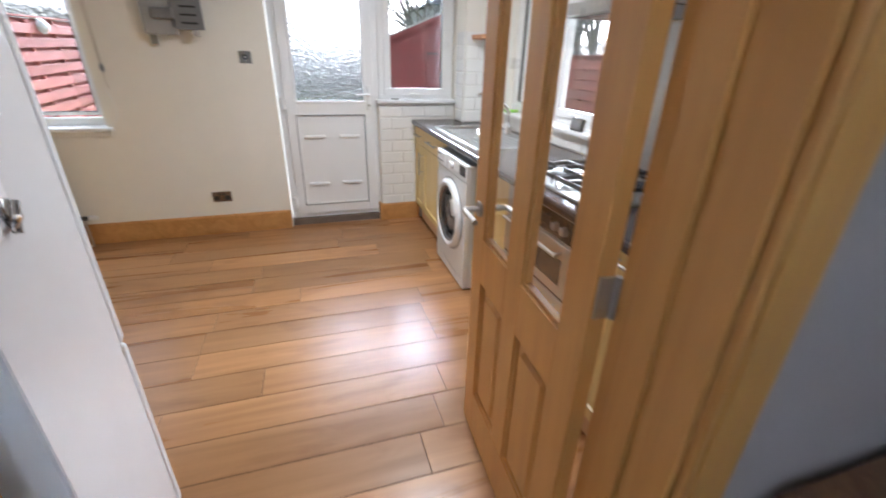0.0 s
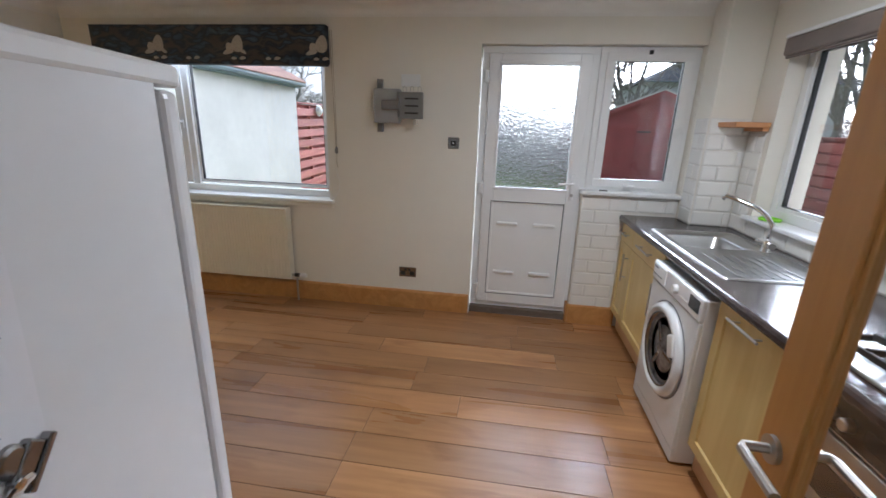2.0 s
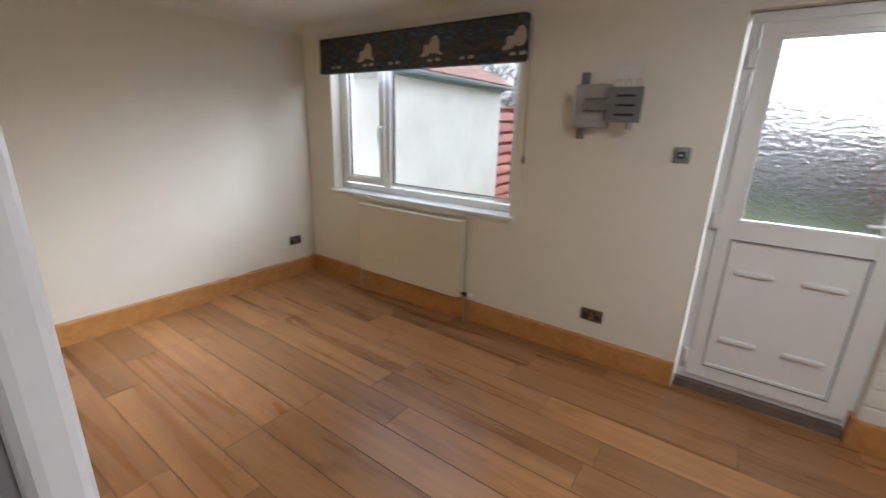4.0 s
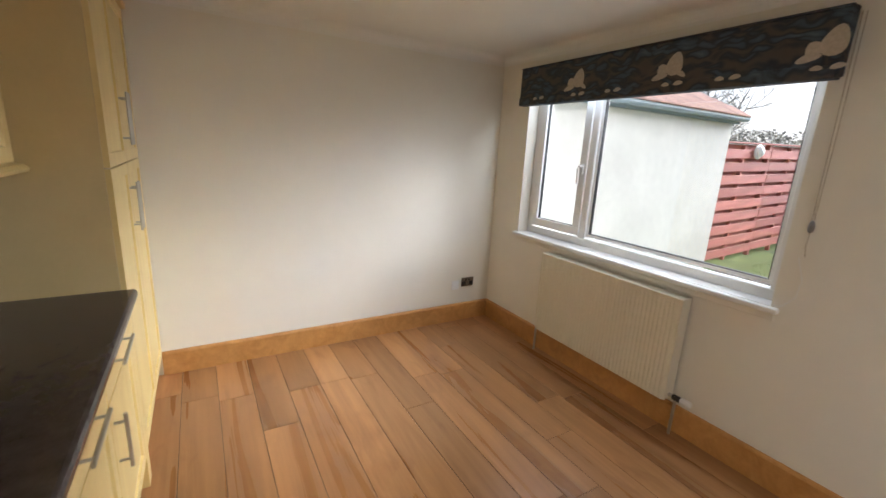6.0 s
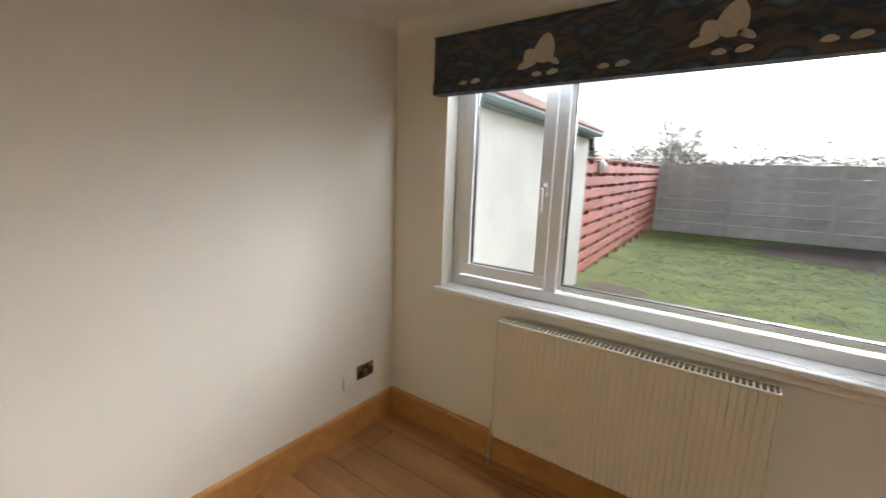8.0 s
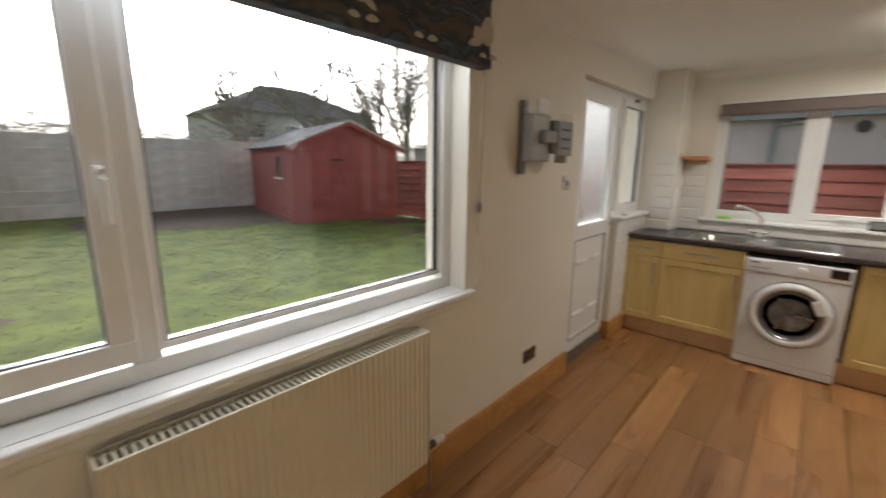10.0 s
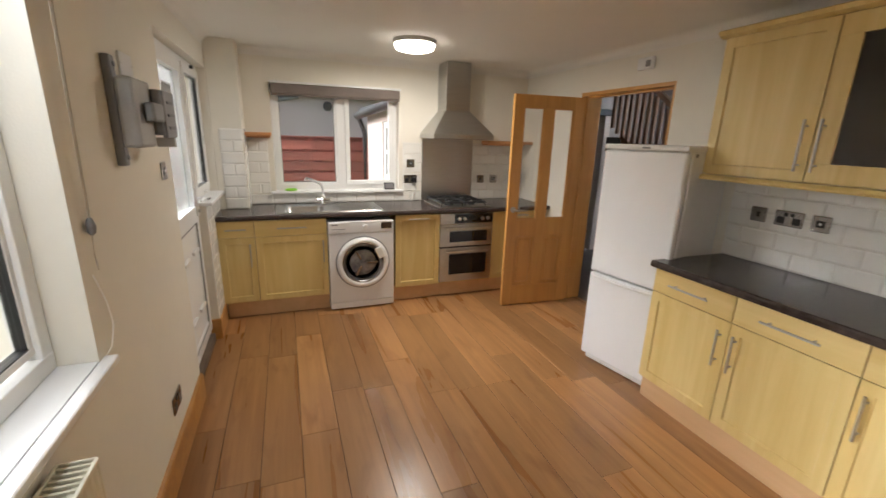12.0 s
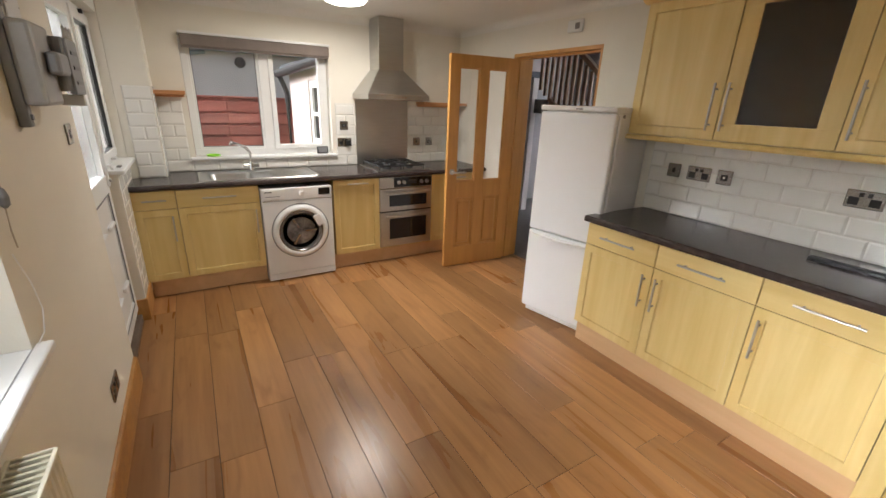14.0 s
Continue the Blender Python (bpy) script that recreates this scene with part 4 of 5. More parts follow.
part("basin", b, STEEL, sk, smooth=True)
for k in range(7):
    y = 0.16 + 0.045 * k
    part("drainer_rib", box(0.78, 1.12, y, y + 0.012, 0.004, 0.0075, 0.003), STEEL, sk)
part("waste", lathe([(0.005, 0.0), (0.03, 0.002), (0.04, 0.0), (0.04, -0.003)], 24), CHROME, sk, at=pose(0.47, 0.285, -0.163))
tap = thing("mixer_tap", "chrome kitchen mixer tap with swan spout", "tap", pose(1.575, 3.7905, CT + 0.006, 0, 0, -90) @ pose(0.66, 0.515, 0))
tbm = lathe([(0.026, 0), (0.026, 0.006), (0.02, 0.012), (0.02, 0.055), (0.016, 0.065), (0.013, 0.075)], 24)
part("body", tbm, CHROME, tap, smooth=True)
part("spout", tube([(0, 0, 0.07), (0, 0, 0.15), (-0.014, -0.02, 0.185), (-0.05, -0.055, 0.22), (-0.11, -0.12, 0.25), (-0.155, -0.17, 0.268), (-0.166, -0.182, 0.25)], 0.013, 12), CHROME, tap, smooth=True)
for s in (-1, 1):
    part("lever", cyl((s * 0.015, 0, 0.045), (s * 0.065, -0.01, 0.045), 0.014, 0.017, seg=16), CHROME, tap)
sp = tagged(part("soap_dish", lathe([(0.03, 0.0), (0.055, 0.002), (0.058, 0.012), (0.052, 0.016), (0.048, 0.006)], 24), LIME, at=pose(2.245, 3.42, 1.0445), smooth=True),
            "lime green plastic dish on the window sill", "dish")
mt = thing("meter_display", "small dark smart meter display on the sill", "display", pose(2.19, 2.44, 1.0445, 0, 0, -90) @ pose(0, 0, 0, -12, 0, 0))
part("case", box(-0.055, 0.055, -0.012, 0.012, 0.003, 0.075, 0.006), BLACK, mt)
part("screen", box(-0.045, 0.045, -0.0135, -0.0115, 0.014, 0.066), RUBBER, mt)

# ---------- washing machine ----------
wm = thing("washing_machine", "white front-loading washing machine under the worktop", "washing machine", pose(1.562, 3.143, 0, 0, 0, -90))
ww = 0.596
part("body", box(0, ww, 0.012, 0.56, 0.012, 0.842, 0.008), ENAMEL, wm)
part("front_panel", box(0.002, ww - 0.002, 0, 0.02, 0.075, 0.735, 0.006), ENAMEL, wm)
part("kick_panel", box(0.002, ww - 0.002, 0.002, 0.02, 0.014, 0.072, 0.004), ENAMEL, wm)
part("control_panel", box(0.002, ww - 0.002, -0.004, 0.02, 0.739, 0.845, 0.008), ENAMEL, wm)
part("drawer", box(0.015, 0.19, -0.009, 0.0, 0.75, 0.835, 0.006), WPLAST, wm, "detergent drawer front")
part("badge", box(0.03, 0.085, -0.0105, -0.008, 0.812, 0.822), RUBBER, wm, "small dark maker's badge")
part("badge", box(0.03, 0.15, -0.0105, -0.008, 0.775, 0.780), RUBBER, wm)
part("dial", lathe([(0.0235, 0), (0.0225, 0.016), (0.018, 0.021)], 28), WPLAST, wm, "white programme dial", at=pose(0.33, -0.004, 0.792, 90, 0, 0))
part("display", box(0.475, 0.575, -0.006, -0.003, 0.768, 0.828, 0.002), DGLASS, wm, "black display window")
for k in range(4):
    part("button", cyl((0.385 + 0.022 * k, -0.007, 0.776), (0.385 + 0.022 * k, -0.003, 0.776), 0.005, seg=10), WPLAST, wm)
wc = (ww / 2 + 0.005, 0.455)
wd = part("door_ring", lathe([(0.180, -0.012), (0.190, 0.024), (0.204, 0.036), (0.222, 0.032), (0.236, 0.018), (0.242, 0.0), (0.2, -0.012)], 56), ENAMEL, wm, "white porthole ring",
          at=pose(wc[0], 0.0, wc[1], 90, 0, 0), smooth=True)
part("porthole", lathe([(0.003, 0.012), (0.06, 0.009), (0.12, 0.0), (0.158, 0.0), (0.178, 0.014), (0.179, 0.0)], 48), PORT, wd, "dark domed porthole glass with painted drum reflections", smooth=True)
part("inner_ring", lathe([(0.172, 0.0), (0.178, 0.018), (0.190, 0.026), (0.190, 0.0)], 48), DRUM, wd, smooth=True)
for a in (30, 150, 270):
    part("paddle", box(-0.011, 0.011, 0.035, 0.135, 0.004, 0.016, 0.005), DRUM, wd, at=pose(0, 0, 0, 0, 0, a))
part("door_handle", box(0.145, 0.212, -0.035, 0.075, 0.018, 0.042, 0.012, 3), WPLAST, wd, at=pose(0, 0, 0, 0, 0, 25))
part("door_seam", lathe([(0.243, 0.0), (0.243, 0.003), (0.249, 0.003), (0.249, 0.0)], 56), RUBBER, wm, at=pose(wc[0], 0.0, wc[1], 90, 0, 0))
for x in (0.04, ww - 0.04):
    for y in (0.05, 0.5):
        part("foot", cyl((x, y, 0), (x, y, 0.014), 0.02, seg=14), BLACK, wm)

# ---------- oven ----------
ov = thing("oven", "built-under stainless steel double oven", "oven", pose(1.608, 2.068, 0, 0, 0, -90))
ow = 0.574
part("body", box(0.004, ow - 0.004, 0.021, 0.55, 0.15, 0.876), CABD, ov)
part("control_panel", box(0, ow, -0.004, 0.02, 0.765, 0.872, 0.003), STEEL, ov)
part("control_glass", box(0.15, ow - 0.004, -0.0065, -0.0035, 0.772, 0.866, 0.001), DGLASS, ov)
part("clock", box(0.30, 0.40, -0.0075, -0.006, 0.80, 0.842), BLACK, ov)
for x in (0.20, 0.255, 0.45, 0.51):
    part("knob", lathe([(0.019, 0), (0.017, 0.02), (0.014, 0.023)], 20), STEELH, ov, "round steel knob", at=pose(x, -0.006, 0.818, 90, 0, 0))
for nm, z0, z1, g in (("top_door", 0.535, 0.758, 0.045), ("main_door", 0.165, 0.52, 0.075)):
    od = part(nm, box(0, ow, -0.006, 0.02, z0, z1, 0.004), STEEL, ov, "steel oven door")
    part("door_glass", box(0.10, ow - 0.06, -0.0085, -0.005, z0 + g, z1 - 0.065, 0.001), DGLASS, od, "dark oven window")
    hb = cyl((0.05, -0.045, z1 - 0.035), (ow - 0.05, -0.045, z1 - 0.035), 0.008, seg=12)
    for x in (0.07, ow - 0.07):
        cyl((x, -0.045, z1 - 0.035), (x, -0.005, z1 - 0.035), 0.006, seg=10, bm=hb)
    part("handle", hb, STEELH, od, "long steel door handle")
part("seam", box(0.004, ow - 0.004, 0, 0.02, 0.521, 0.534), BLACK, ov)

# ---------- hob ----------
ho = thing("gas_hob", "stainless four-burner gas hob with black pan supports", "hob", pose(1.575, 2.07, CT, 0, 0, -90))
part("plate", box(0.0, 0.58, 0.07, 0.575, 0.0, 0.012, 0.006), STEEL, ho)
for bx, by, r in ((0.15, 0.20, 0.045), (0.15, 0.44, 0.035), (0.40, 0.20, 0.035), (0.40, 0.44, 0.052)):
    part("burner", lathe([(r, 0.012), (r, 0.022), (r * 0.8, 0.03), (r * 0.75, 0.034), (0.01, 0.036)], 24), IRON, ho, at=pose(bx, by, 0))
for x0 in (0.03, 0.285):
    pb = bmesh.new()
    for y in (0.10, 0.32, 0.545):
        box(x0, x0 + 0.235, y - 0.007, y + 0.007, 0.040, 0.058, 0.002, bm=pb)
    for x in (x0 + 0.005, x0 + 0.23):
        box(x - 0.007, x + 0.007, 0.10, 0.545, 0.038, 0.056, 0.002, bm=pb)
    for y in (0.20, 0.44):
        box(x0 + 0.01, x0 + 0.085, y - 0.007, y + 0.007, 0.044, 0.064, 0.002, bm=pb)
        box(x0 + 0.155, x0 + 0.23, y - 0.007, y + 0.007, 0.044, 0.064, 0.002, bm=pb)
        box(x0 + 0.111, x0 + 0.125, y - 0.1, y - 0.035, 0.044, 0.064, 0.002, bm=pb)
        box(x0 + 0.111, x0 + 0.125, y + 0.035, y + 0.1, 0.044, 0.064, 0.002, bm=pb)
    for x in (x0 + 0.005, x0 + 0.23):
        for y in (0.10, 0.545):
            cyl((x, y, 0.011), (x, y, 0.044), 0.005, seg=8, bm=pb)
    part("pan_support", pb, IRON, ho, "black cast-iron pan support")
for k in range(4):
    part("knob", lathe([(0.017, 0.012), (0.016, 0.034), (0.012, 0.037)], 18), STEELH, ho, "round steel control knob", at=pose(0.545, 0.17 + 0.08 * k, 0))

# ---------- hood and splashback ----------
hd = thing("cooker_hood", "stainless steel chimney cooker hood", "cooker hood", pose(E, 1.775, 0, 0, 0, -90))
b = bmesh.new()
hx, hy, cx, cy = 0.325, -0.45, 0.135, -0.25
lv = [[(-hx, 0), (hx, 0), (hx, hy), (-hx, hy)], [(-hx, 0), (hx, 0), (hx, hy), (-hx, hy)], [(-cx, 0), (cx, 0), (cx, cy), (-cx, cy)]]
rings = [[b.verts.new((x, y, z)) for x, y in q] for q, z in zip(lv, (1.585, 1.63, 1.86))]
for p, q in zip(rings, rings[1:]):
    for i in range(4):
        b.faces.new((p[i], p[(i + 1) % 4], q[(i + 1) % 4], q[i]))
b.faces.new(rings[0])
b.faces.new(rings[-1])
bmesh.ops.bevel(b, geom=[e for e in b.edges if abs(e.verts[0].co.z - e.verts[1].co.z) > 0.02 or e.verts[0].co.z == e.verts[1].co.z == 1.63], offset=0.006, segments=2, affect="EDGES")
part("canopy", b, STEEL, hd)
part("chimney", box(-cx + 0.004, cx - 0.004, cy + 0.004, -0.001, 1.855, H - 0.005, 0.003), STEEL, hd)
part("filter", box(-0.28, 0.28, -0.40, -0.06, 1.581, 1.585), DRUM, hd)
for k in range(4):
    part("button", cyl((-0.06 + 0.04 * k, hy - 0.003, 1.607), (-0.06 + 0.04 * k, hy + 0.002, 1.607), 0.006, seg=10), CHROME, hd)
tagged(part("splashback", box(-2.075, -1.485, -0.012, -0.001, CT, 1.578, 0.002), STEEL, at=KM), "brushed steel splashback behind the hob", "splashback")

for y0, y1, z in ((3.565, 3.788, 1.565), (S + 0.002, 1.38, 1.545)):
    sh = thing("shelf", "short orange pine wall shelf above the tiles", "shelf")
    part("board", box(E - 0.20, E - 0.009, y0, y1, z, z + 0.03, 0.004), SHELFW, sh)
    part("cleat", box(E - 0.045, E - 0.009, y0 + 0.01, y1 - 0.01, z - 0.02, z - 0.0005, 0.002), SHELFW, sh)

# ---------- wall cabinets ----------


def wall_unit(x, w, hinge, glazed, label):
    u = thing("wall_cabinet", label, "cabinet", pose(x, 1.135, 1.435, 0, 0, 180), "wall cabinets")
    hh, dep = 0.73, 1.135 - S - 0.002
    if glazed:
        cb = bmesh.new()
        for a in ((0.002, 0.018, 0.021, dep, 0, hh), (w - 0.018, w - 0.002, 0.021, dep, 0, hh), (0.018, w - 0.018, 0.021, dep, 0, 0.018), (0.018, w - 0.018, 0.021, dep, hh - 0.018, hh),
                  (0.018, w - 0.018, dep - 0.01, dep, 0.018, hh - 0.018), (0.018, w - 0.018, 0.04, dep - 0.01, 0.35, 0.366)):
            box(*a, bm=cb)
        part("body", cb, CABD, u)
        dd = part("door", frame_ring(0.002, w - 0.002, 0.002, hh - 0.002, 0.088, 0, 0.02, bevel=0.002), CAB, u)
        part("door_glass", box(0.086, w - 0.086, 0.008, 0.012, 0.086, hh - 0.086), SMOKE, dd, "dark smoked glass")
    else:
        part("body", box(0.002, w - 0.002, 0.021, dep, 0, hh, 0.001), CABD, u)
        dd = part("door", panelled(w - 0.004, hh - 0.004, 0.02, 0.072, 0.009, x=0.002, z=0.002), CAB, u)
    bar_handle(dd, (w - 0.035 if hinge == "l" else 0.035, 0, 0.17), 0.24, True)


wall_unit(-0.335, 0.53, "l", False, "pale maple wall cabinet with framed door")
wall_unit(-0.866, 0.523, "r", True, "pale maple wall cabinet with dark glass door")
wall_unit(-1.39, 0.575, "r", False, "pale maple wall cabinet beside the larder")
cor = prism([(0, 0), (0.30, 0), (0.33, 0.012), (0.34, 0.03), (0.33, 0.038), (0, 0.038)], 0, 1.66)
tagged(part("cornice", cor, CABH, at=pose(-1.968, S + 0.002, 2.1655, 0, 0, 0) @ Matrix(((0, 1, 0, 0), (1, 0, 0, 0), (0, 0, 1, 0), (0, 0, 0, 1)))), "pale maple cornice on the wall cabinets", "moulding")
pel = prism([(0.29, 0), (0.335, 0.003), (0.34, 0.015), (0.325, 0.03), (0.29, 0.0345)], 0, 1.665)
tagged(part("pelmet", pel, CABH, at=pose(-1.968, S + 0.002, 1.4, 0, 0, 0) @ Matrix(((0, 1, 0, 0), (1, 0, 0, 0), (0, 0, 1, 0), (0, 0, 0, 1)))), "pale maple light pelmet under the wall cabinets", "moulding")
tagged(part("pelmet_end", box(-0.336, -0.306, S + 0.002, S + 0.29, 1.4, 1.4345, 0.004), CABH), "pale maple pelmet return", "moulding")

# ---------- larder ----------
ld = thing("larder_cabinet", "tall pale maple larder with four doors", "cabinet", pose(-1.975, 1.40, 0, 0, 0, 180))
lw = 0.975
part("body", box(0.0, lw, 0.021, SD, 0.15, 2.2, 0.001), CABD, ld)
part("plinth", box(0.0, lw, 0.05, SD, 0, 0.149), PLINTH, ld)
part("cornice", box(-0.02, lw, -0.02, SD, 2.2005, 2.235, 0.008), CABH, ld)
for i in (0, 1):
    for z0, z1 in ((0.155, 1.413), (1.42, 2.196)):
        dd = part("door", panelled(lw / 2 - 0.004, z1 - z0, 0.02, 0.072, 0.009, x=0.002 + i * lw / 2, z=z0), CAB, ld)
        bar_handle(dd, ((lw / 2 - 0.035) if i == 0 else (lw / 2 + 0.035), 0, (z1 - 0.21) if z0 < 1 else (z0 + 0.20)), 0.24, True)

# ---------- fridge freezer ----------
fr = thing("fridge_freezer", "tall white fridge freezer with papers clipped to its side", "fridge freezer", pose(FRX, FRY, 0, 0, 0, 180 + FRT))
fw, fd, fh = 0.55, 0.56, 1.588
part("body", box(0, fw, 0.062, fd, 0.03, fh - 0.02, 0.006), ENAMEL, fr)
part("top_cap", box(-0.003, fw + 0.003, -0.005, fd, fh - 0.034, fh, 0.008), WPLAST, fr)
for nm, z0, z1 in (("fridge_door", 0.702, fh - 0.038), ("freezer_door", 0.055, 0.692)):
    fdr = part(nm, box(0, fw, 0, 0.048, z0, z1, 0.014, 3), ENAMEL, fr)
    part("gasket", box(0.012, fw - 0.012, 0.0475, 0.0625, z0 + 0.01, z1 - 0.01), RUBBER, fr)
part("handle", tube([(0.03, 0.0, 0.685), (0.06, -0.028, 0.68), (0.28, -0.034, 0.672), (0.49, -0.028, 0.68), (0.52, 0.0, 0.685)], 0.012, 10), WPLAST, fr.children[2], "white moulded grip")
part("badge", box(0.27, 0.32, -0.007, -0.004, fh - 0.023, fh - 0.013), RUBBER, fr)
part("hinge_cap", box(fw - 0.06, fw + 0.001, 0.03, 0.075, fh - 0.05, fh - 0.034, 0.004), WPLAST, fr)
part("hinge_cap", box(-0.002, 0.06, 0.045, 0.075, 0.688, 0.706, 0.003), STEELH, fr)
part("kick_plate", box(0.02, fw - 0.02, 0.04, 0.07, 0.008, 0.05, 0.003), WPLAST, fr)
for x in (0.05, fw - 0.05):
    for y in (0.09, fd - 0.05):
        part("foot", cyl((x, y, 0), (x, y, 0.032), 0.018, seg=12), BLACK, fr)
part("rating_plate", box(fw - 0.0005, fw + 0.001, 0.085, 0.115, fh - 0.065, fh - 0.045), RUBBER, fr)

# papers on the side that looks to the doorway: own x backwards along the side, own z up, face at -y
side = pose(FRX, FRY, 0, 0, 0, 180 + FRT) @ pose(0, 0, 0, 0, 0, -90)


def clip(x, z, turn, sc=1.0):
    c = thing("magnet_clip", "steel bulldog clip magnet on the fridge side", "clip", side @ pose(-x, -0.001, z, 0, turn, 0), "magnet clips")
    cb = box(-0.035 * sc, 0.035 * sc, -0.016, -0.004, -0.004, 0.004, 0.002)
    box(-0.026 * sc, 0.026 * sc, -0.014, -0.002, -0.024, -0.004, 0.003, bm=cb)
    part("jaw", cb, NICKEL, c)
    part("magnet", lathe([(0.016, 0), (0.016, 0.008), (0.012, 0.01)], 20), NICKEL, c, at=pose(0, -0.002, -0.03, 90, 0, 0))
    part("grip", lathe([(0.010, 0), (0.014, 0.003), (0.013, 0.006), (0.004, 0.007)], 18), CHROME, c, at=pose(0.02, -0.016, -0.024, 70, 0, 25))


def sheet(x, z, wd, ht, turn, lines):
    p = thing("paper_sheet", "white printed sheet held on the fridge side", "paper", side @ pose(-x, -0.0015, z, 0, turn, 0), "papers on the fridge")
    b = bmesh.new()
    cols = 8
    rows_ = [[b.verts.new((-wd / 2 + wd * i / cols, -0.001 - 0.006 * math.sin(math.pi * i / cols) * k, -ht * k)) for i in range(cols + 1)] for k in (0, 0.5, 1)]
    for r0, r1 in zip(rows_, rows_[1:]):
        for i in range(cols):
            b.faces.new((r0[i], r0[i + 1], r1[i + 1], r1[i]))
    part("sheet", b, PAPER, p)
    rr = random.Random(7)
    for k in range(lines):
        z0 = -0.03 - (ht - 0.05) * k / lines
        ln = wd * (0.45 + 0.35 * rr.random())
        part("text_line", box(-wd / 2 + 0.015, -wd / 2 + 0.015 + ln, -0.0088, -0.0080, z0 - 0.0006, z0 + 0.0006), INK, p)


sheet(0.45, 1.455, 0.21, 0.297, 2, 44)
clip(0.40, 1.46, 0, 0.8)
clip(0.378, 1.172, 132, 0.8)
clip(0.54, 1.15, 142, 0.8)

# small black remote on the worktop
rm = thing("black_bar", "flat black bar lying on the dark worktop", "bar", pose(-1.52, 1.03, CT))
part("body", box(-0.2, 0.12, -0.03, 0.03, 0, 0.018, 0.004), BLACK, rm)
part("top_strip", box(-0.19, 0.11, -0.012, 0.012, 0.018, 0.021, 0.001), DGLASS, rm)

# ---------- garden ----------
G = -0.06
gb = bmesh.new()
bmesh.ops.create_grid(gb, x_segments=2, y_segments=2, size=400)
ground = tagged(part("ground", gb, GRASS, at=pose(0, 0, G)), "mossy green garden lawn", "ground", kind="structure")
sp_ = bmesh.new()
rs = random.Random(4)
ring = [(3.4 + 4.2 * math.cos(a) * (1 + 0.12 * rs.random()), 15.6 + 2.2 * math.sin(a) * (1 + 0.2 * rs.random())) for a in [2 * math.pi * k / 28 for k in range(28)]]
sp_.faces.new([sp_.verts.new((x, y, 0)) for x, y in ring])
tagged(part("soil_patch", sp_, SOIL, at=pose(0, 0, G + 0.006)), "bare dark soil beside the shed", "soil", kind="structure")
for cx, cy, r in ((4.6, 9.7, 0.55), (-2.7, 8.6, 0.5), (5.2, 11.3, 0.8)):
    q = bmesh.new()
    q.faces.new([q.verts.new((cx + r * (0.7 + 0.5 * rs.random()) * math.cos(a), cy + 0.6 * r * (0.7 + 0.5 * rs.random()) * math.sin(a), 0)) for a in [2 * math.pi * k / 18 for k in range(18)]])
    tagged(part("soil_patch", q, SOIL, at=pose(0, 0, G + 0.008)), "small bare patch in the lawn", "soil", kind="structure")

verts, faces = [], []
rg = random.Random(11)
for k in range(26000):
    u = rg.random()
    x, y = -3.0 + 9.0 * rg.random(), 4.5 + 13.3 * u * u
    if ((x - 3.4) / 4.2) ** 2 + ((y - 15.6) / 2.2) ** 2 < 1:
        continue
    a, h, wd = rg.random() * 6.283, 0.010 + 0.014 * rg.random(), 0.004 + 0.004 * y / 8
    dx, dy = math.cos(a), math.sin(a)
    lx, ly = (rg.random() - 0.5) * 0.05, (rg.random() - 0.5) * 0.05
    i = len(verts)
    verts += [(x - dx * wd, y - dy * wd, 0), (x + dx * wd, y + dy * wd, 0), (x + lx, y + ly, h)]
    faces.append((i, i + 1, i + 2))
gm = bpy.data.meshes.new("grass")
gm.from_pydata(verts, [], faces)
gm.materials.append(BLADE)
grass = new("grass", gm)
grass.matrix_basis = pose(0, 0, G)
tagged(grass, "short rough lawn grass", "grass", kind="stuff")
tagged(part("path", box(-3.2, 6.0, N + 0.275, N + 0.95, G, G + 0.02, 0.004), CONC), "narrow concrete path along the house", "path", kind="structure")

# outbuilding with white roughcast wall
gar = thing("outbuilding", "white roughcast outbuilding with terracotta tiled roof", "building")
part("wall", box(-8.2, -3.23, N + 0.29, 8.47, G, 2.12, 0.01), RENDER_W, gar)
part("fascia", box(-8.3, -3.17, N + 0.285, 8.52, 2.12, 2.22, 0.004), FASCIA, gar)
gu = prism([(0, 0), (0.09, 0), (0.11, 0.03), (0.11, 0.075), (0.1, 0.075), (0.1, 0.035), (0.01, 0.012), (0, 0.012)], N + 0.29, 8.56)
part("gutter", gu, FASCIA, gar, at=pose(-3.17, 0, 2.15))
rf = part("roof", prism([(-8.4, 2.22), (-3.10, 2.22), (-3.10, 2.25), (-5.75, 3.5), (-8.4, 2.26)], N + 0.285, 8.6), TERRA, gar)
ti = bpy.data.meshes.new("roof_tile")
tb_ = box(-0.17, 0.17, -0.16, 0.16, 0, 0.03, 0.01, 1)
tb_.to_mesh(ti)
tb_.free()
ti.materials.append(TERRA)
sl_ = math.atan2(1.25, 2.65)
for i in range(14):
    for j in range(8):
        t = new("roof_tile", ti)
        t.matrix_basis = pose(-3.2 - 0.28 * j * math.cos(sl_), N + 0.45 + 0.3 * i, 2.27 + 0.28 * j * math.sin(sl_) + 0.012, 0, math.degrees(sl_) + 3, 0)
        t.parent = rf


def board_mesh(name, length, height, thick, material):
    b = box(0, length, -thick / 2, thick / 2, 0, height, 0.004, 1)
    me = bpy.data.meshes.new(name)
    b.to_mesh(me)
    b.free()
    me.materials.append(material)
    return me


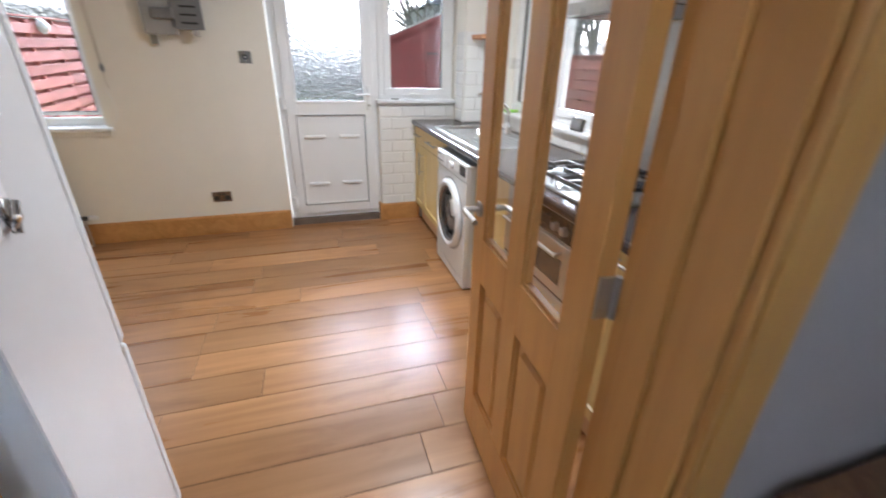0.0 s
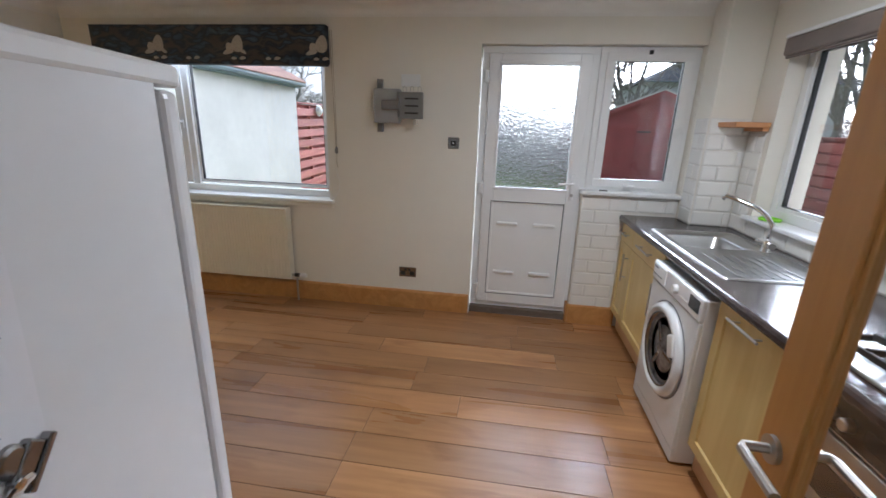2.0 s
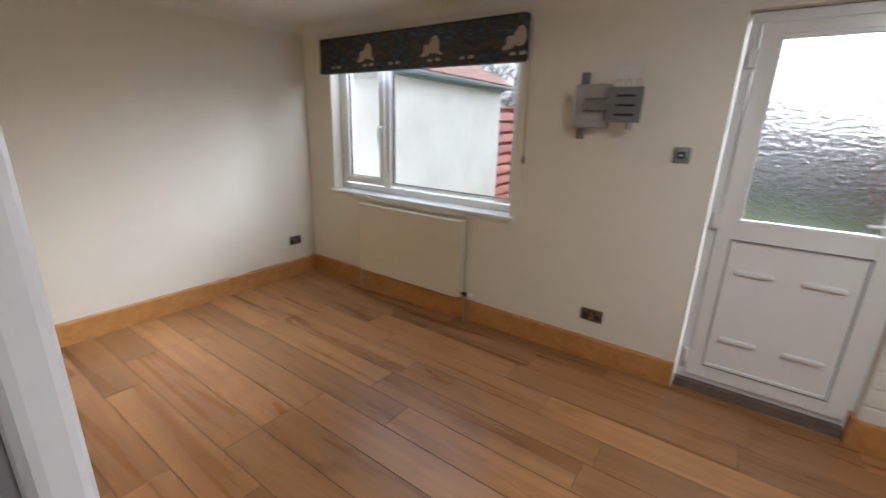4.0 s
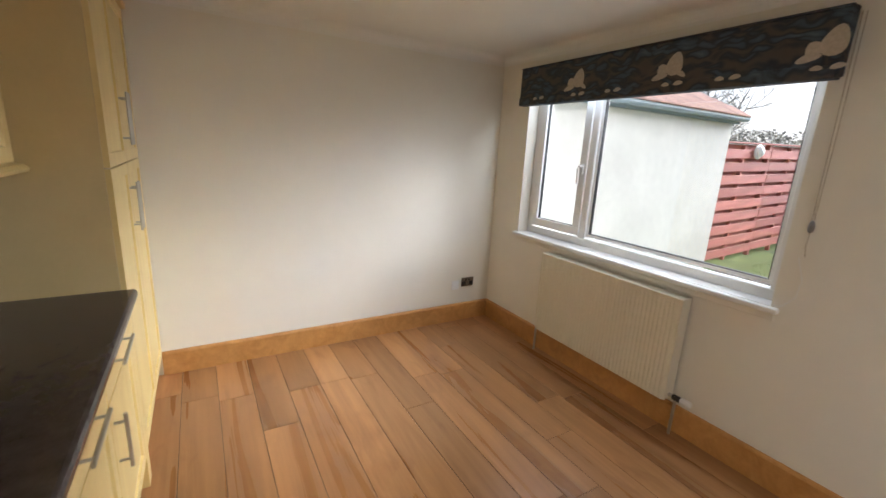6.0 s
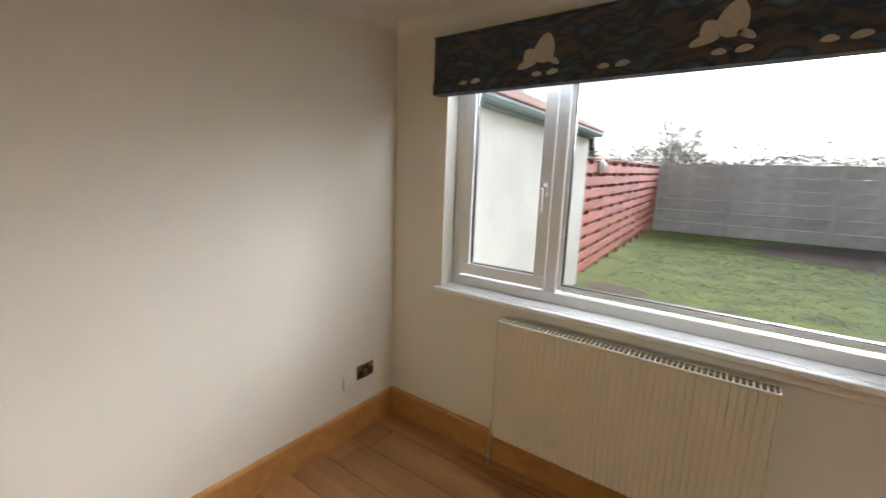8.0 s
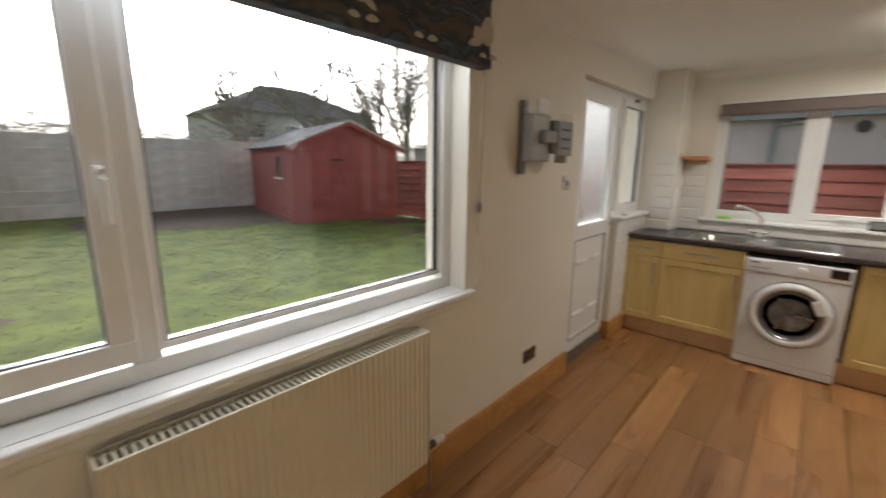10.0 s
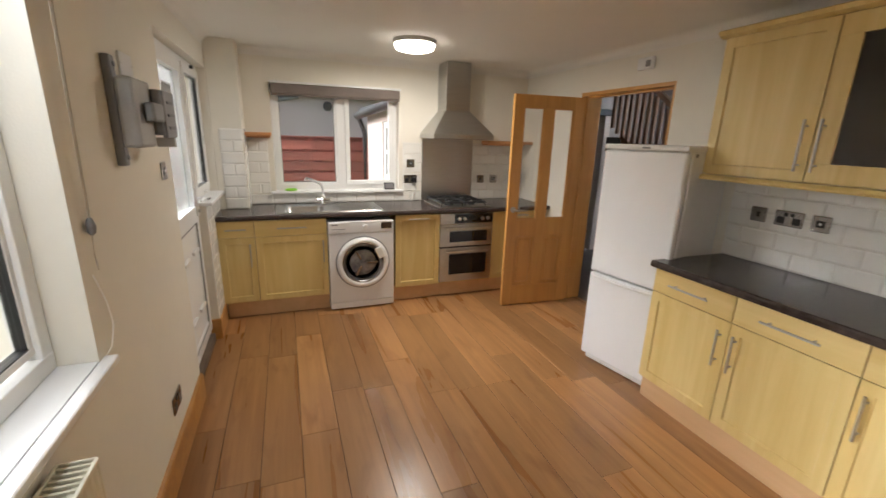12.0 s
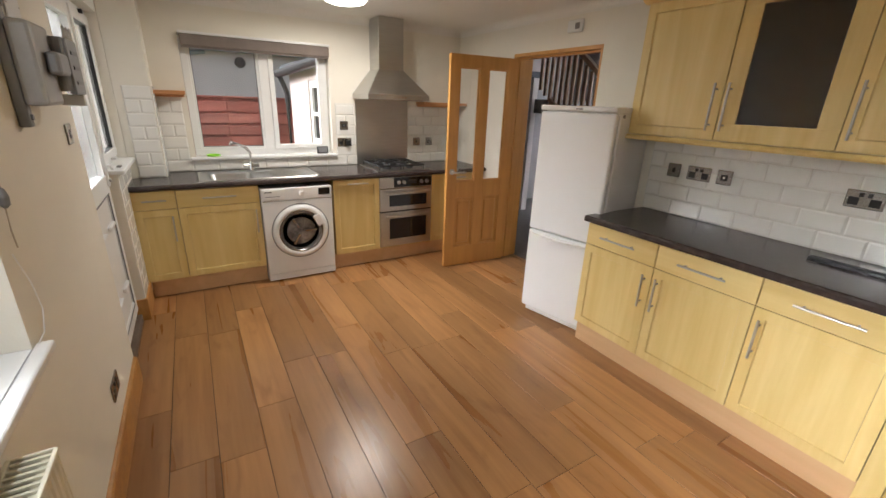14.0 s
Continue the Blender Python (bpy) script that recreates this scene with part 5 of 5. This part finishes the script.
def board_fence(p, q, z0, z1, bays, boards, label, gap, rise=0.0):
    """Horizontal boards hit and miss on both sides of red posts."""
    p, q = Vector((*p, 0)), Vector((*q, 0))
    d = q - p
    ang = math.degrees(math.atan2(d.y, d.x))
    f = thing("board_fence", label, "fence", pose(p.x, p.y, z0, 0, 0, ang) @ pose(0, 0, 0, 0, -rise, 0))
    foot = -d.length * math.tan(radians(rise)) if rise else 0.0
    L = d.length / bays
    pitch = (z1 - z0 - 0.06) / boards
    m1 = board_mesh("board", L - 0.012, pitch - gap, 0.02, REDW)
    rr = random.Random(bays)
    for i in range(bays + 1):
        part("fence_post", box(L * i - 0.04, L * i + 0.04, -0.035, 0.035, foot, z1 - z0 + 0.03, 0.004), REDW, f)
        if i == bays:
            break
        part("fence_post", box(L * (i + 0.5) - 0.03, L * (i + 0.5) + 0.03, -0.03, 0.03, foot, z1 - z0, 0.004), REDW, f)
        for k in range(boards):
            o = new("board", m1)
            o.parent = f
            o.matrix_basis = pose(L * i + 0.006, -0.05, 0.06 + pitch * k, rr.uniform(-2, 2), rr.uniform(-0.3, 0.3), 0)
            o = new("board", m1)
            o.parent = f
            o.matrix_basis = pose(L * i + 0.006, 0.05, 0.06 + pitch * (k + 0.5) * 0.985, 0, 0, 0)
    part("capping", box(0, d.length, -0.07, 0.07, z1 - z0 + 0.03, z1 - z0 + 0.055, 0.004), REDW, f)
    return f


board_fence((-3.40, 8.5), (-3.80, 17.8), G, 1.83, 5, 9, "faded red horizontal board fence along the rising lawn edge", 0.06, 1.4)
board_fence((6.0, 13.0), (6.0, -1.0), G, 1.50, 7, 8, "red painted overlapping board fence", 0.03)
lt = thing("fence_lamp", "round white bulkhead lamp on the red fence", "lamp", pose(-3.37, 9.7, 1.77, 0, 90, -3))
part("base", lathe([(0.11, 0), (0.12, 0.02), (0.10, 0.03)], 24), WPLAST, lt)
part("dome", lathe([(0.095, 0.03), (0.085, 0.06), (0.05, 0.085), (0.01, 0.092)], 24), WPLAST, lt, smooth=True)

cf = thing("concrete_fence", "grey concrete panel fence with posts", "fence", pose(-4.2, 18.0, G))
pm = board_mesh("panel", 2.40, 0.365, 0.05, CONC)
for i in range(7):
    part("fence_post", box(2.5 * i - 0.06, 2.5 * i + 0.06, -0.08, 0.06, 0, 2.30, 0.01), CONC, cf)
    if i < 6:
        for k in range(6):
            o = new("panel", pm)
            o.parent = cf
            o.matrix_basis = pose(2.5 * i + 0.05, 0.01 * (k % 2), 0.372 * k, 0, 0, 0)

# shed
sd = thing("garden_shed", "dark red painted timber shed with felt gable roof", "shed", pose(2.97, 12.60, G, 0, 0, -12))
sw_, sdp, eh, ph = 3.0, 4.5, 1.98, 2.56
part("wall", prism([(0.03, 0), (sw_ - 0.03, 0), (sw_ - 0.03, eh), (sw_ / 2, ph - 0.02), (0.03, eh)], 0.03, sdp), SHEDW, sd)
for k in range(20):
    z = 0.02 + 0.128 * k
    if z < eh - 0.1:
        wl0, wl1 = 0.0, sw_
    else:
        t = (z + 0.12 - eh) / (ph - eh) * sw_ / 2
        if z + 0.12 > ph:
            break
        wl0, wl1 = max(0, t), sw_ - max(0, t)
    part("cladding_board", prism([(wl0, z), (wl1, z), (wl1, z + 0.12), (wl0, z + 0.12)], 0.012, 0.032), SHEDW, sd)
    if z < eh - 0.1:
        part("cladding_board", box(0.008, 0.034, 0.02, sdp, z, z + 0.12, 0.004, 1), SHEDW, sd)
part("corner_board", box(-0.002, 0.07, 0.0, 0.012, 0, eh, 0.003), SHEDW, sd)
sdo = part("door", box(1.0, 1.85, -0.006, 0.012, 0.08, 1.95, 0.004), SHEDW, sd)
part("hinge", box(1.02, 1.35, -0.012, -0.005, 1.6, 1.64), BLACK, sdo)
for s in (0, 1):
    a, c = ((-0.14, eh - 0.06), (sw_ / 2, ph + 0.03)) if s == 0 else ((sw_ + 0.14, eh - 0.06), (sw_ / 2, ph + 0.03))
    part("roof", prism([a, c, (c[0], c[1] + 0.04), (a[0], a[1] + 0.04)], -0.15, sdp + 0.1), SLATE, sd)
    part("bargeboard", prism([(a[0], a[1] - 0.09), (c[0], c[1] - 0.09), (c[0], c[1] + 0.045), (a[0], a[1] + 0.045)], -0.175, -0.15), SHEDW, sd)
    part("drip_edge", prism([(a[0], a[1] + 0.012), (c[0], c[1] + 0.012), (c[0], c[1] + 0.05), (a[0], a[1] + 0.05)], -0.19, -0.1752), CONC, sd, "weathered pale edging strip")
sw2 = part("window", frame_ring(-1.5, -0.9, 1.15, 1.75, 0.05, -0.02, 0.02), SHEDW, sd, at=pose(0, 0, 0, 0, 0, -90))
part("sill", box(-1.56, -0.84, -0.05, 0.01, 1.10, 1.14, 0.004), UPVC, sw2, "white painted sill")
part("pane", box(-1.46, -0.94, 0.0, 0.006, 1.19, 1.71), DGLASS, sw2)


# houses beyond
def house(name, x0, x1, y0, y1, eaves, ridge, wallm, roofm, label, wins):
    h = thing(name, label, "house", pose(0, 0, G))
    part("wall", box(x0, x1, y0, y1, 0, eaves, 0.02), wallm, h)
    ym = (y0 + y1) / 2
    b = bmesh.new()
    o = 0.4
    vs = [b.verts.new(v) for v in ((x0 - o, y0 - o, eaves), (x1 + o, y0 - o, eaves), (x1 + o, y1 + o, eaves), (x0 - o, y1 + o, eaves), (x0 + (x1 - x0) * 0.36, ym, ridge), (x1 - (x1 - x0) * 0.36, ym, ridge))]
    for f in ((0, 1, 5, 4), (1, 2, 5), (2, 3, 4, 5), (3, 0, 4), (3, 2, 1, 0)):
        b.faces.new([vs[i] for i in f])
    part("roof", b, roofm, h)
    part("gutter", box(x0 - o - 0.05, x1 + o + 0.05, y0 - o - 0.1, y0 - o, eaves - 0.1, eaves, 0.02), FASCIA, h)
    for (wx, wz, ww_, wh) in wins:
        f = part("window", frame_ring(wx, wx + ww_, wz, wz + wh, 0.08, y0 - 0.04, y0 + 0.02), UPVC, h)
        part("pane", box(wx + 0.07, wx + ww_ - 0.07, y0 - 0.02, y0 - 0.012, wz + 0.07, wz + wh - 0.07), DGLASS, f)
    return h


house("neighbour_house", 11.5, 26.0, 38, 48, 5.6, 8.5, GREYR, SLATE, "grey rendered two-storey house beyond the fences", [(13 + 3.2 * k, 3.4, 1.4, 1.2) for k in range(4)])
house("neighbour_house", 24.0, 34.0, 20, 30, 2.7, 4.0, GREYR, SLATE, "low grey roofed building beyond the red fence", [(25 + 3.2 * k, 1.0, 1.3, 1.1) for k in range(3)])

nh = thing("neighbour_house", "pale grey rendered house wall beyond the red fence", "house", pose(9.4, 0, G))
part("wall", box(0, 0.4, -6, 5.2, 0, 6.5), GREYR, nh)
part("fascia", box(-0.25, 0.4, -6, 5.25, 2.55, 2.68), FASCIA, nh)
part("downpipe", cyl((-0.06, 3.72, 0), (-0.06, 3.72, 2.5), 0.05, seg=12), FASCIA, nh)
part("downpipe", cyl((-0.06, 3.72, 2.42), (-0.06, 3.05, 2.52), 0.05, seg=12), FASCIA, nh)
part("vent", lathe([(0.02, 0.06), (0.10, 0.05), (0.12, 0.0)], 20), DARKP, nh, at=pose(-0.0, 2.35, 2.35, 0, -90, 0))

an = thing("neighbour_annexe", "low pale pink rendered annexe with white glazed door", "building", pose(0, 2.08, G))
wb = bmesh.new()
for a in ((2.8, 3.45, 0, 2.02), (4.15, 5.35, 0, 2.02), (3.45, 4.15, 1.86, 2.02)):
    box(a[0], a[1], -0.2, 0, a[2], a[3], bm=wb)
box(5.15, 5.35, -3.0, -0.2, 0, 2.02, bm=wb)
box(2.8, 5.15, -3.0, -2.9, 0, 2.02, bm=wb)
part("wall", wb, PINKR, an)
ad = part("door", frame_ring(3.455, 4.145, 0.02, 1.855, 0.09, -0.1, -0.02), UPVC, an, "white glazed door")
part("rail", box(3.54, 4.06, -0.09, -0.03, 0.95, 1.1, 0.004), UPVC, ad)
part("rail", box(3.54, 4.06, -0.09, -0.03, 1.40, 1.45, 0.004), UPVC, ad)
part("pane", box(3.54, 4.06, -0.065, -0.055, 0.1, 1.78), DGLASS, ad)
part("roof", box(2.75, 5.45, -3.0, 0.12, 2.02, 2.10, 0.01), SLATE, an)
part("gutter", cyl((2.8, 0.15, 2.04), (5.5, 0.15, 1.98), 0.06, seg=12), DARKP, an, "black gutter")
part("downpipe", tube([(5.4, 0.15, 1.97), (5.4, 0.1, 1.85), (5.38, 0.05, 1.7), (5.38, 0.05, 0.0)], 0.04), DARKP, an, "black downpipe")


def tree(at, height, seed, label, spread=0.55, depth=5, evergreen=False):
    """A bare tree: tapered trunk and limbs that fork into twigs."""
    rr = random.Random(seed)
    tv_, tf, cv, cf_ = [], [], [], []

    def limb(v, f, p, q, r0, r1, seg):
        d = (q - p).normalized()
        t = d.to_track_quat("Z", "Y")
        i = len(v)
        for c, r in ((p, r0), (q, r1)):
            v.extend((c + t @ Vector((r * math.cos(6.2832 * k / seg), r * math.sin(6.2832 * k / seg), 0)))[:] for k in range(seg))
        f.extend((i + k, i + (k + 1) % seg, i + seg + (k + 1) % seg, i + seg + k) for k in range(seg))

    def grow(p, d, length, r, lev):
        q = p + d * length
        if lev <= 2:
            limb(tv_, tf, p, q, r, r * 0.7, 7)
        else:
            limb(cv, cf_, p, q, r, r * 0.6, 3)
        if lev >= depth:
            return
        if lev == 0:
            for k in range(4):
                e = Vector((rr.uniform(-0.45, 0.45), rr.uniform(-0.45, 0.45), 1)).normalized()
                grow(q - d * length * rr.uniform(0, 0.3), e, height * rr.uniform(0.2, 0.3), r * 0.6, 1)
            return
        if lev <= 3:
            e = (d + Vector((rr.uniform(-0.25, 0.25), rr.uniform(-0.25, 0.25), 0.12))).normalized()
            grow(q, e, length * rr.uniform(0.75, 0.95), max(r * 0.7, 0.022), lev + 1)
        for k in range(3 if lev < 4 else 2):
            side_ = Vector((rr.uniform(-1, 1), rr.uniform(-1, 1), rr.uniform(-0.1, 0.6))).normalized()
            e = (d * (1 - spread) + side_ * spread * 1.2).normalized()
            grow(q - d * length * rr.uniform(0.05, 0.95), e, length * rr.uniform(0.45, 0.75), max(r * 0.45, 0.016), lev + 1)

    grow(Vector((0, 0, 0)), Vector((0.03, 0, 1)), height * 0.16, height * 0.014, 0)
    t = thing("bare_tree", label, "tree", at)
    for nm, v, f, m in (("trunk", tv_, tf, BARK), ("crown", cv, cf_, TWIG)):
        me = bpy.data.meshes.new(nm)
        me.from_pydata(v, [], f)
        me.materials.append(m)
        o = new(nm, me)
        o.parent = t
    return t


tree(pose(6.6, 24, G), 12, 3, "bare winter tree behind the concrete fence", 0.6, 6)
tree(pose(12.5, 27, G), 16, 5, "tall bare winter tree behind the shed", 0.6, 6)
tree(pose(17.5, 24, G), 16, 9, "tall bare winter tree with thin twigs", 0.6, 6)
tree(pose(21.0, 31, G), 18, 14, "tall bare winter tree with thin twigs", 0.6, 6)
tree(pose(25.0, 22, G), 15, 21, "tall bare winter tree with thin twigs", 0.6, 6)
tree(pose(-12.0, 24, G), 9, 31, "bare winter tree beyond the red fence", 0.6, 6)
tree(pose(-6.0, 38, G), 9, 33, "bare winter tree in the distance", 0.6, 6)


def clumps(name, n, place, size, material, label, category):
    """Many small crossed leaves and twigs with an uneven outline."""
    rr = random.Random(n)
    v, f = [], []
    for k in range(n):
        c = Vector(place(rr))
        a, b_ = Vector((rr.gauss(0, 1), rr.gauss(0, 1), rr.gauss(0, 1))).normalized(), Vector((rr.gauss(0, 1), rr.gauss(0, 1), rr.gauss(0, 1))).normalized()
        s = size * rr.uniform(0.4, 1)
        i = len(v)
        v += [(c - a * s)[:], (c + b_ * s * 0.5)[:], (c + a * s)[:], (c - b_ * s * 0.5)[:]]
        f.append((i, i + 1, i + 2, i + 3))
    me = bpy.data.meshes.new(name)
    me.from_pydata(v, [], f)
    me.materials.append(material)
    return tagged(new(name, me), label, category, kind="stuff")


def far_row(rr):
    x = rr.uniform(-45, 60)
    h = 4.2 + 1.6 * noise.noise((x * 0.13, 3, 0)) + 1.0 * noise.noise((x * 0.5, 7, 0))
    return x, 62 + rr.uniform(-2, 2), rr.uniform(0, 1) ** 0.7 * h * 1.15


clumps("far_woods", 45000, far_row, 0.22, HEDGE, "distant winter woodland along the horizon", "woods")


def scrub_row(rr):
    x = rr.uniform(-9, 12)
    h = 2.9 + 0.6 * noise.noise((x * 0.5, 1, 0))
    return x, 20.5 + rr.uniform(-0.6, 0.6), rr.uniform(0.3, 1) * h


clumps("scrub", 12000, scrub_row, 0.09, HEDGE, "leafless scrub behind the concrete fence", "shrub")


def fir(rr):
    z = rr.random()
    a, r = rr.uniform(0, 6.283), (1 - z) * 1.1 * rr.uniform(0.3, 1)
    return -13 + r * math.cos(a), 40 + r * math.sin(a), 0.8 + z * 5.2


fr_ = thing("fir_tree", "small dark conifer in the distance", "tree", pose(-13, 40, G))
part("trunk", cyl((0, 0, 0), (0, 0, 5.5), 0.14, 0.03, 8), BARK, fr_)
cr_ = clumps("crown", 1500, lambda rr: Vector(fir(rr)) - Vector((-13, 40, 0)), 0.3, LEAF, "dark green needles", "crown")
cr_.parent = fr_
del cr_["category"]
del cr_["kind"]

# ---------- tiles, piece by piece ----------
TW, TH, JG = 0.2, 0.1, 0.0035


def tile_mesh(w, h):
    b = bmesh.new()
    e, t = 0.009, 0.008
    lo_ = [b.verts.new(v) for v in ((0, 0, 0), (w, 0, 0), (w, 0, h), (0, 0, h))]
    mi = [b.verts.new(v) for v in ((0, -0.004, 0), (w, -0.004, 0), (w, -0.004, h), (0, -0.004, h))]
    hi_ = [b.verts.new(v) for v in ((e, -t, e), (w - e, -t, e), (w - e, -t, h - e), (e, -t, h - e))] if w > 0.03 and h > 0.03 else [b.verts.new((v.co.x, -t, v.co.z)) for v in mi]
    for p, q in ((lo_, mi), (mi, hi_)):
        for i in range(4):
            b.faces.new((p[i], p[(i + 1) % 4], q[(i + 1) % 4], q[i]))
    b.faces.new(hi_)
    bmesh.ops.recalc_face_normals(b, faces=b.faces)
    me = bpy.data.meshes.new("tile")
    b.to_mesh(me)
    b.free()
    me.materials.append(TILE)
    return me


TILES = {}


def tiling(at, x0, x1, z0, z1, holes, label):
    """Bonded rows of glazed tiles in an own x-z plane whose face looks to -y."""
    base = wall_with_holes("tiling", x0, x1, z0, z1, holes, 0.002, GROUT, at @ pose(0, -0.0025, 0), label, "tiles")
    k, z = 0, z0
    while z < z1 - 0.01:
        h = min(TH, z1 - z)
        x = x0 - (TW / 2 if k % 2 else 0)
        while x < x1 - 0.005:
            spans = [(max(x, x0), min(x + TW, x1))]
            for hx0, hx1, hz0, hz1 in holes:
                if z + h * 0.5 > hz0 and z + h * 0.5 < hz1:
                    nxt = []
                    for a, c in spans:
                        if c <= hx0 or a >= hx1:
                            nxt.append((a, c))
                        else:
                            if a < hx0:
                                nxt.append((a, hx0))
                            if c > hx1:
                                nxt.append((hx1, c))
                    spans = nxt
            for a, c in spans:
                if c - a < 0.012:
                    continue
                key = (round(c - a, 3), round(h, 3))
                if key not in TILES:
                    TILES[key] = tile_mesh(key[0] - JG, key[1] - JG)
                o = new("tile", TILES[key])
                o.parent = base
                o.matrix_basis = pose(a + JG / 2, 0.0015, z + JG / 2)
            x += TW
        z += TH
        k += 1
    return base


tiling(pose(0, S, 0, 0, 0, 180), 0.34, 1.972, CT + 0.001, 1.40, [], "white bevelled brick tiles above the worktop")
tiling(KM, -3.788, -S - 0.002, CT + 0.001, 1.535, [(-KWIN[1] - 0.042, -KWIN[0] + 0.042, 1.017, 2.2), (-2.077, -1.483, 0.9, 1.6)], "white bevelled brick tiles round the kitchen window")
tiling(pose(0, 3.79, 0), 1.972, E - 0.009, CT + 0.001, 1.62, [], "white bevelled brick tiles on the pier")
tiling(pose(1.97, 0, 0, 0, 0, -90), -N + 0.052, -3.792, CT + 0.001, 1.62, [], "white bevelled brick tiles on the pier side")
tiling(pose(0, N, 0), 1.287, 1.968, 0.143, 1.058, [(1.606, 2.0, 0.0, 0.92)], "white bevelled brick tiles under the side window")

# ---------- floor planks, piece by piece ----------
PW = 0.1965
PLANKS = {}


def plank_mesh(l, w):
    b = bmesh.new()
    e = 0.0012
    q = [(0, 0), (l, 0), (l, w), (0, w)]
    lo_ = [b.verts.new((x, y, -0.0015)) for x, y in q]
    hi_ = [b.verts.new((min(max(x, e), l - e), min(max(y, e), w - e), 0)) for x, y in q]
    for i in range(4):
        b.faces.new((lo_[i], lo_[(i + 1) % 4], hi_[(i + 1) % 4], hi_[i]))
    b.faces.new(hi_)
    bmesh.ops.recalc_face_normals(b, faces=b.faces)
    me = bpy.data.meshes.new("plank")
    b.to_mesh(me)
    b.free()
    me.materials.append(PLANK)
    return me


ry_ = 2.095 - PW * 8
rp = random.Random(2)
while ry_ < N + 0.05:
    a0, a1 = max(ry_, S - 0.20), min(ry_ + PW, N + 0.05)
    if a1 - a0 > 0.01:
        x = W - rp.random() * 1.1
        while x < E:
            p0, p1 = max(x, W), min(x + 1.22, E)
            if p1 - p0 > 0.02:
                key = (round(p1 - p0, 3), round(a1 - a0, 3))
                if key not in PLANKS:
                    PLANKS[key] = plank_mesh(key[0] - 0.002, key[1] - 0.0022)
                o = new("plank", PLANKS[key])
                o.parent = floor
                o.matrix_basis = pose(p0, a0, 0)
            x += 1.22
    ry_ += PW
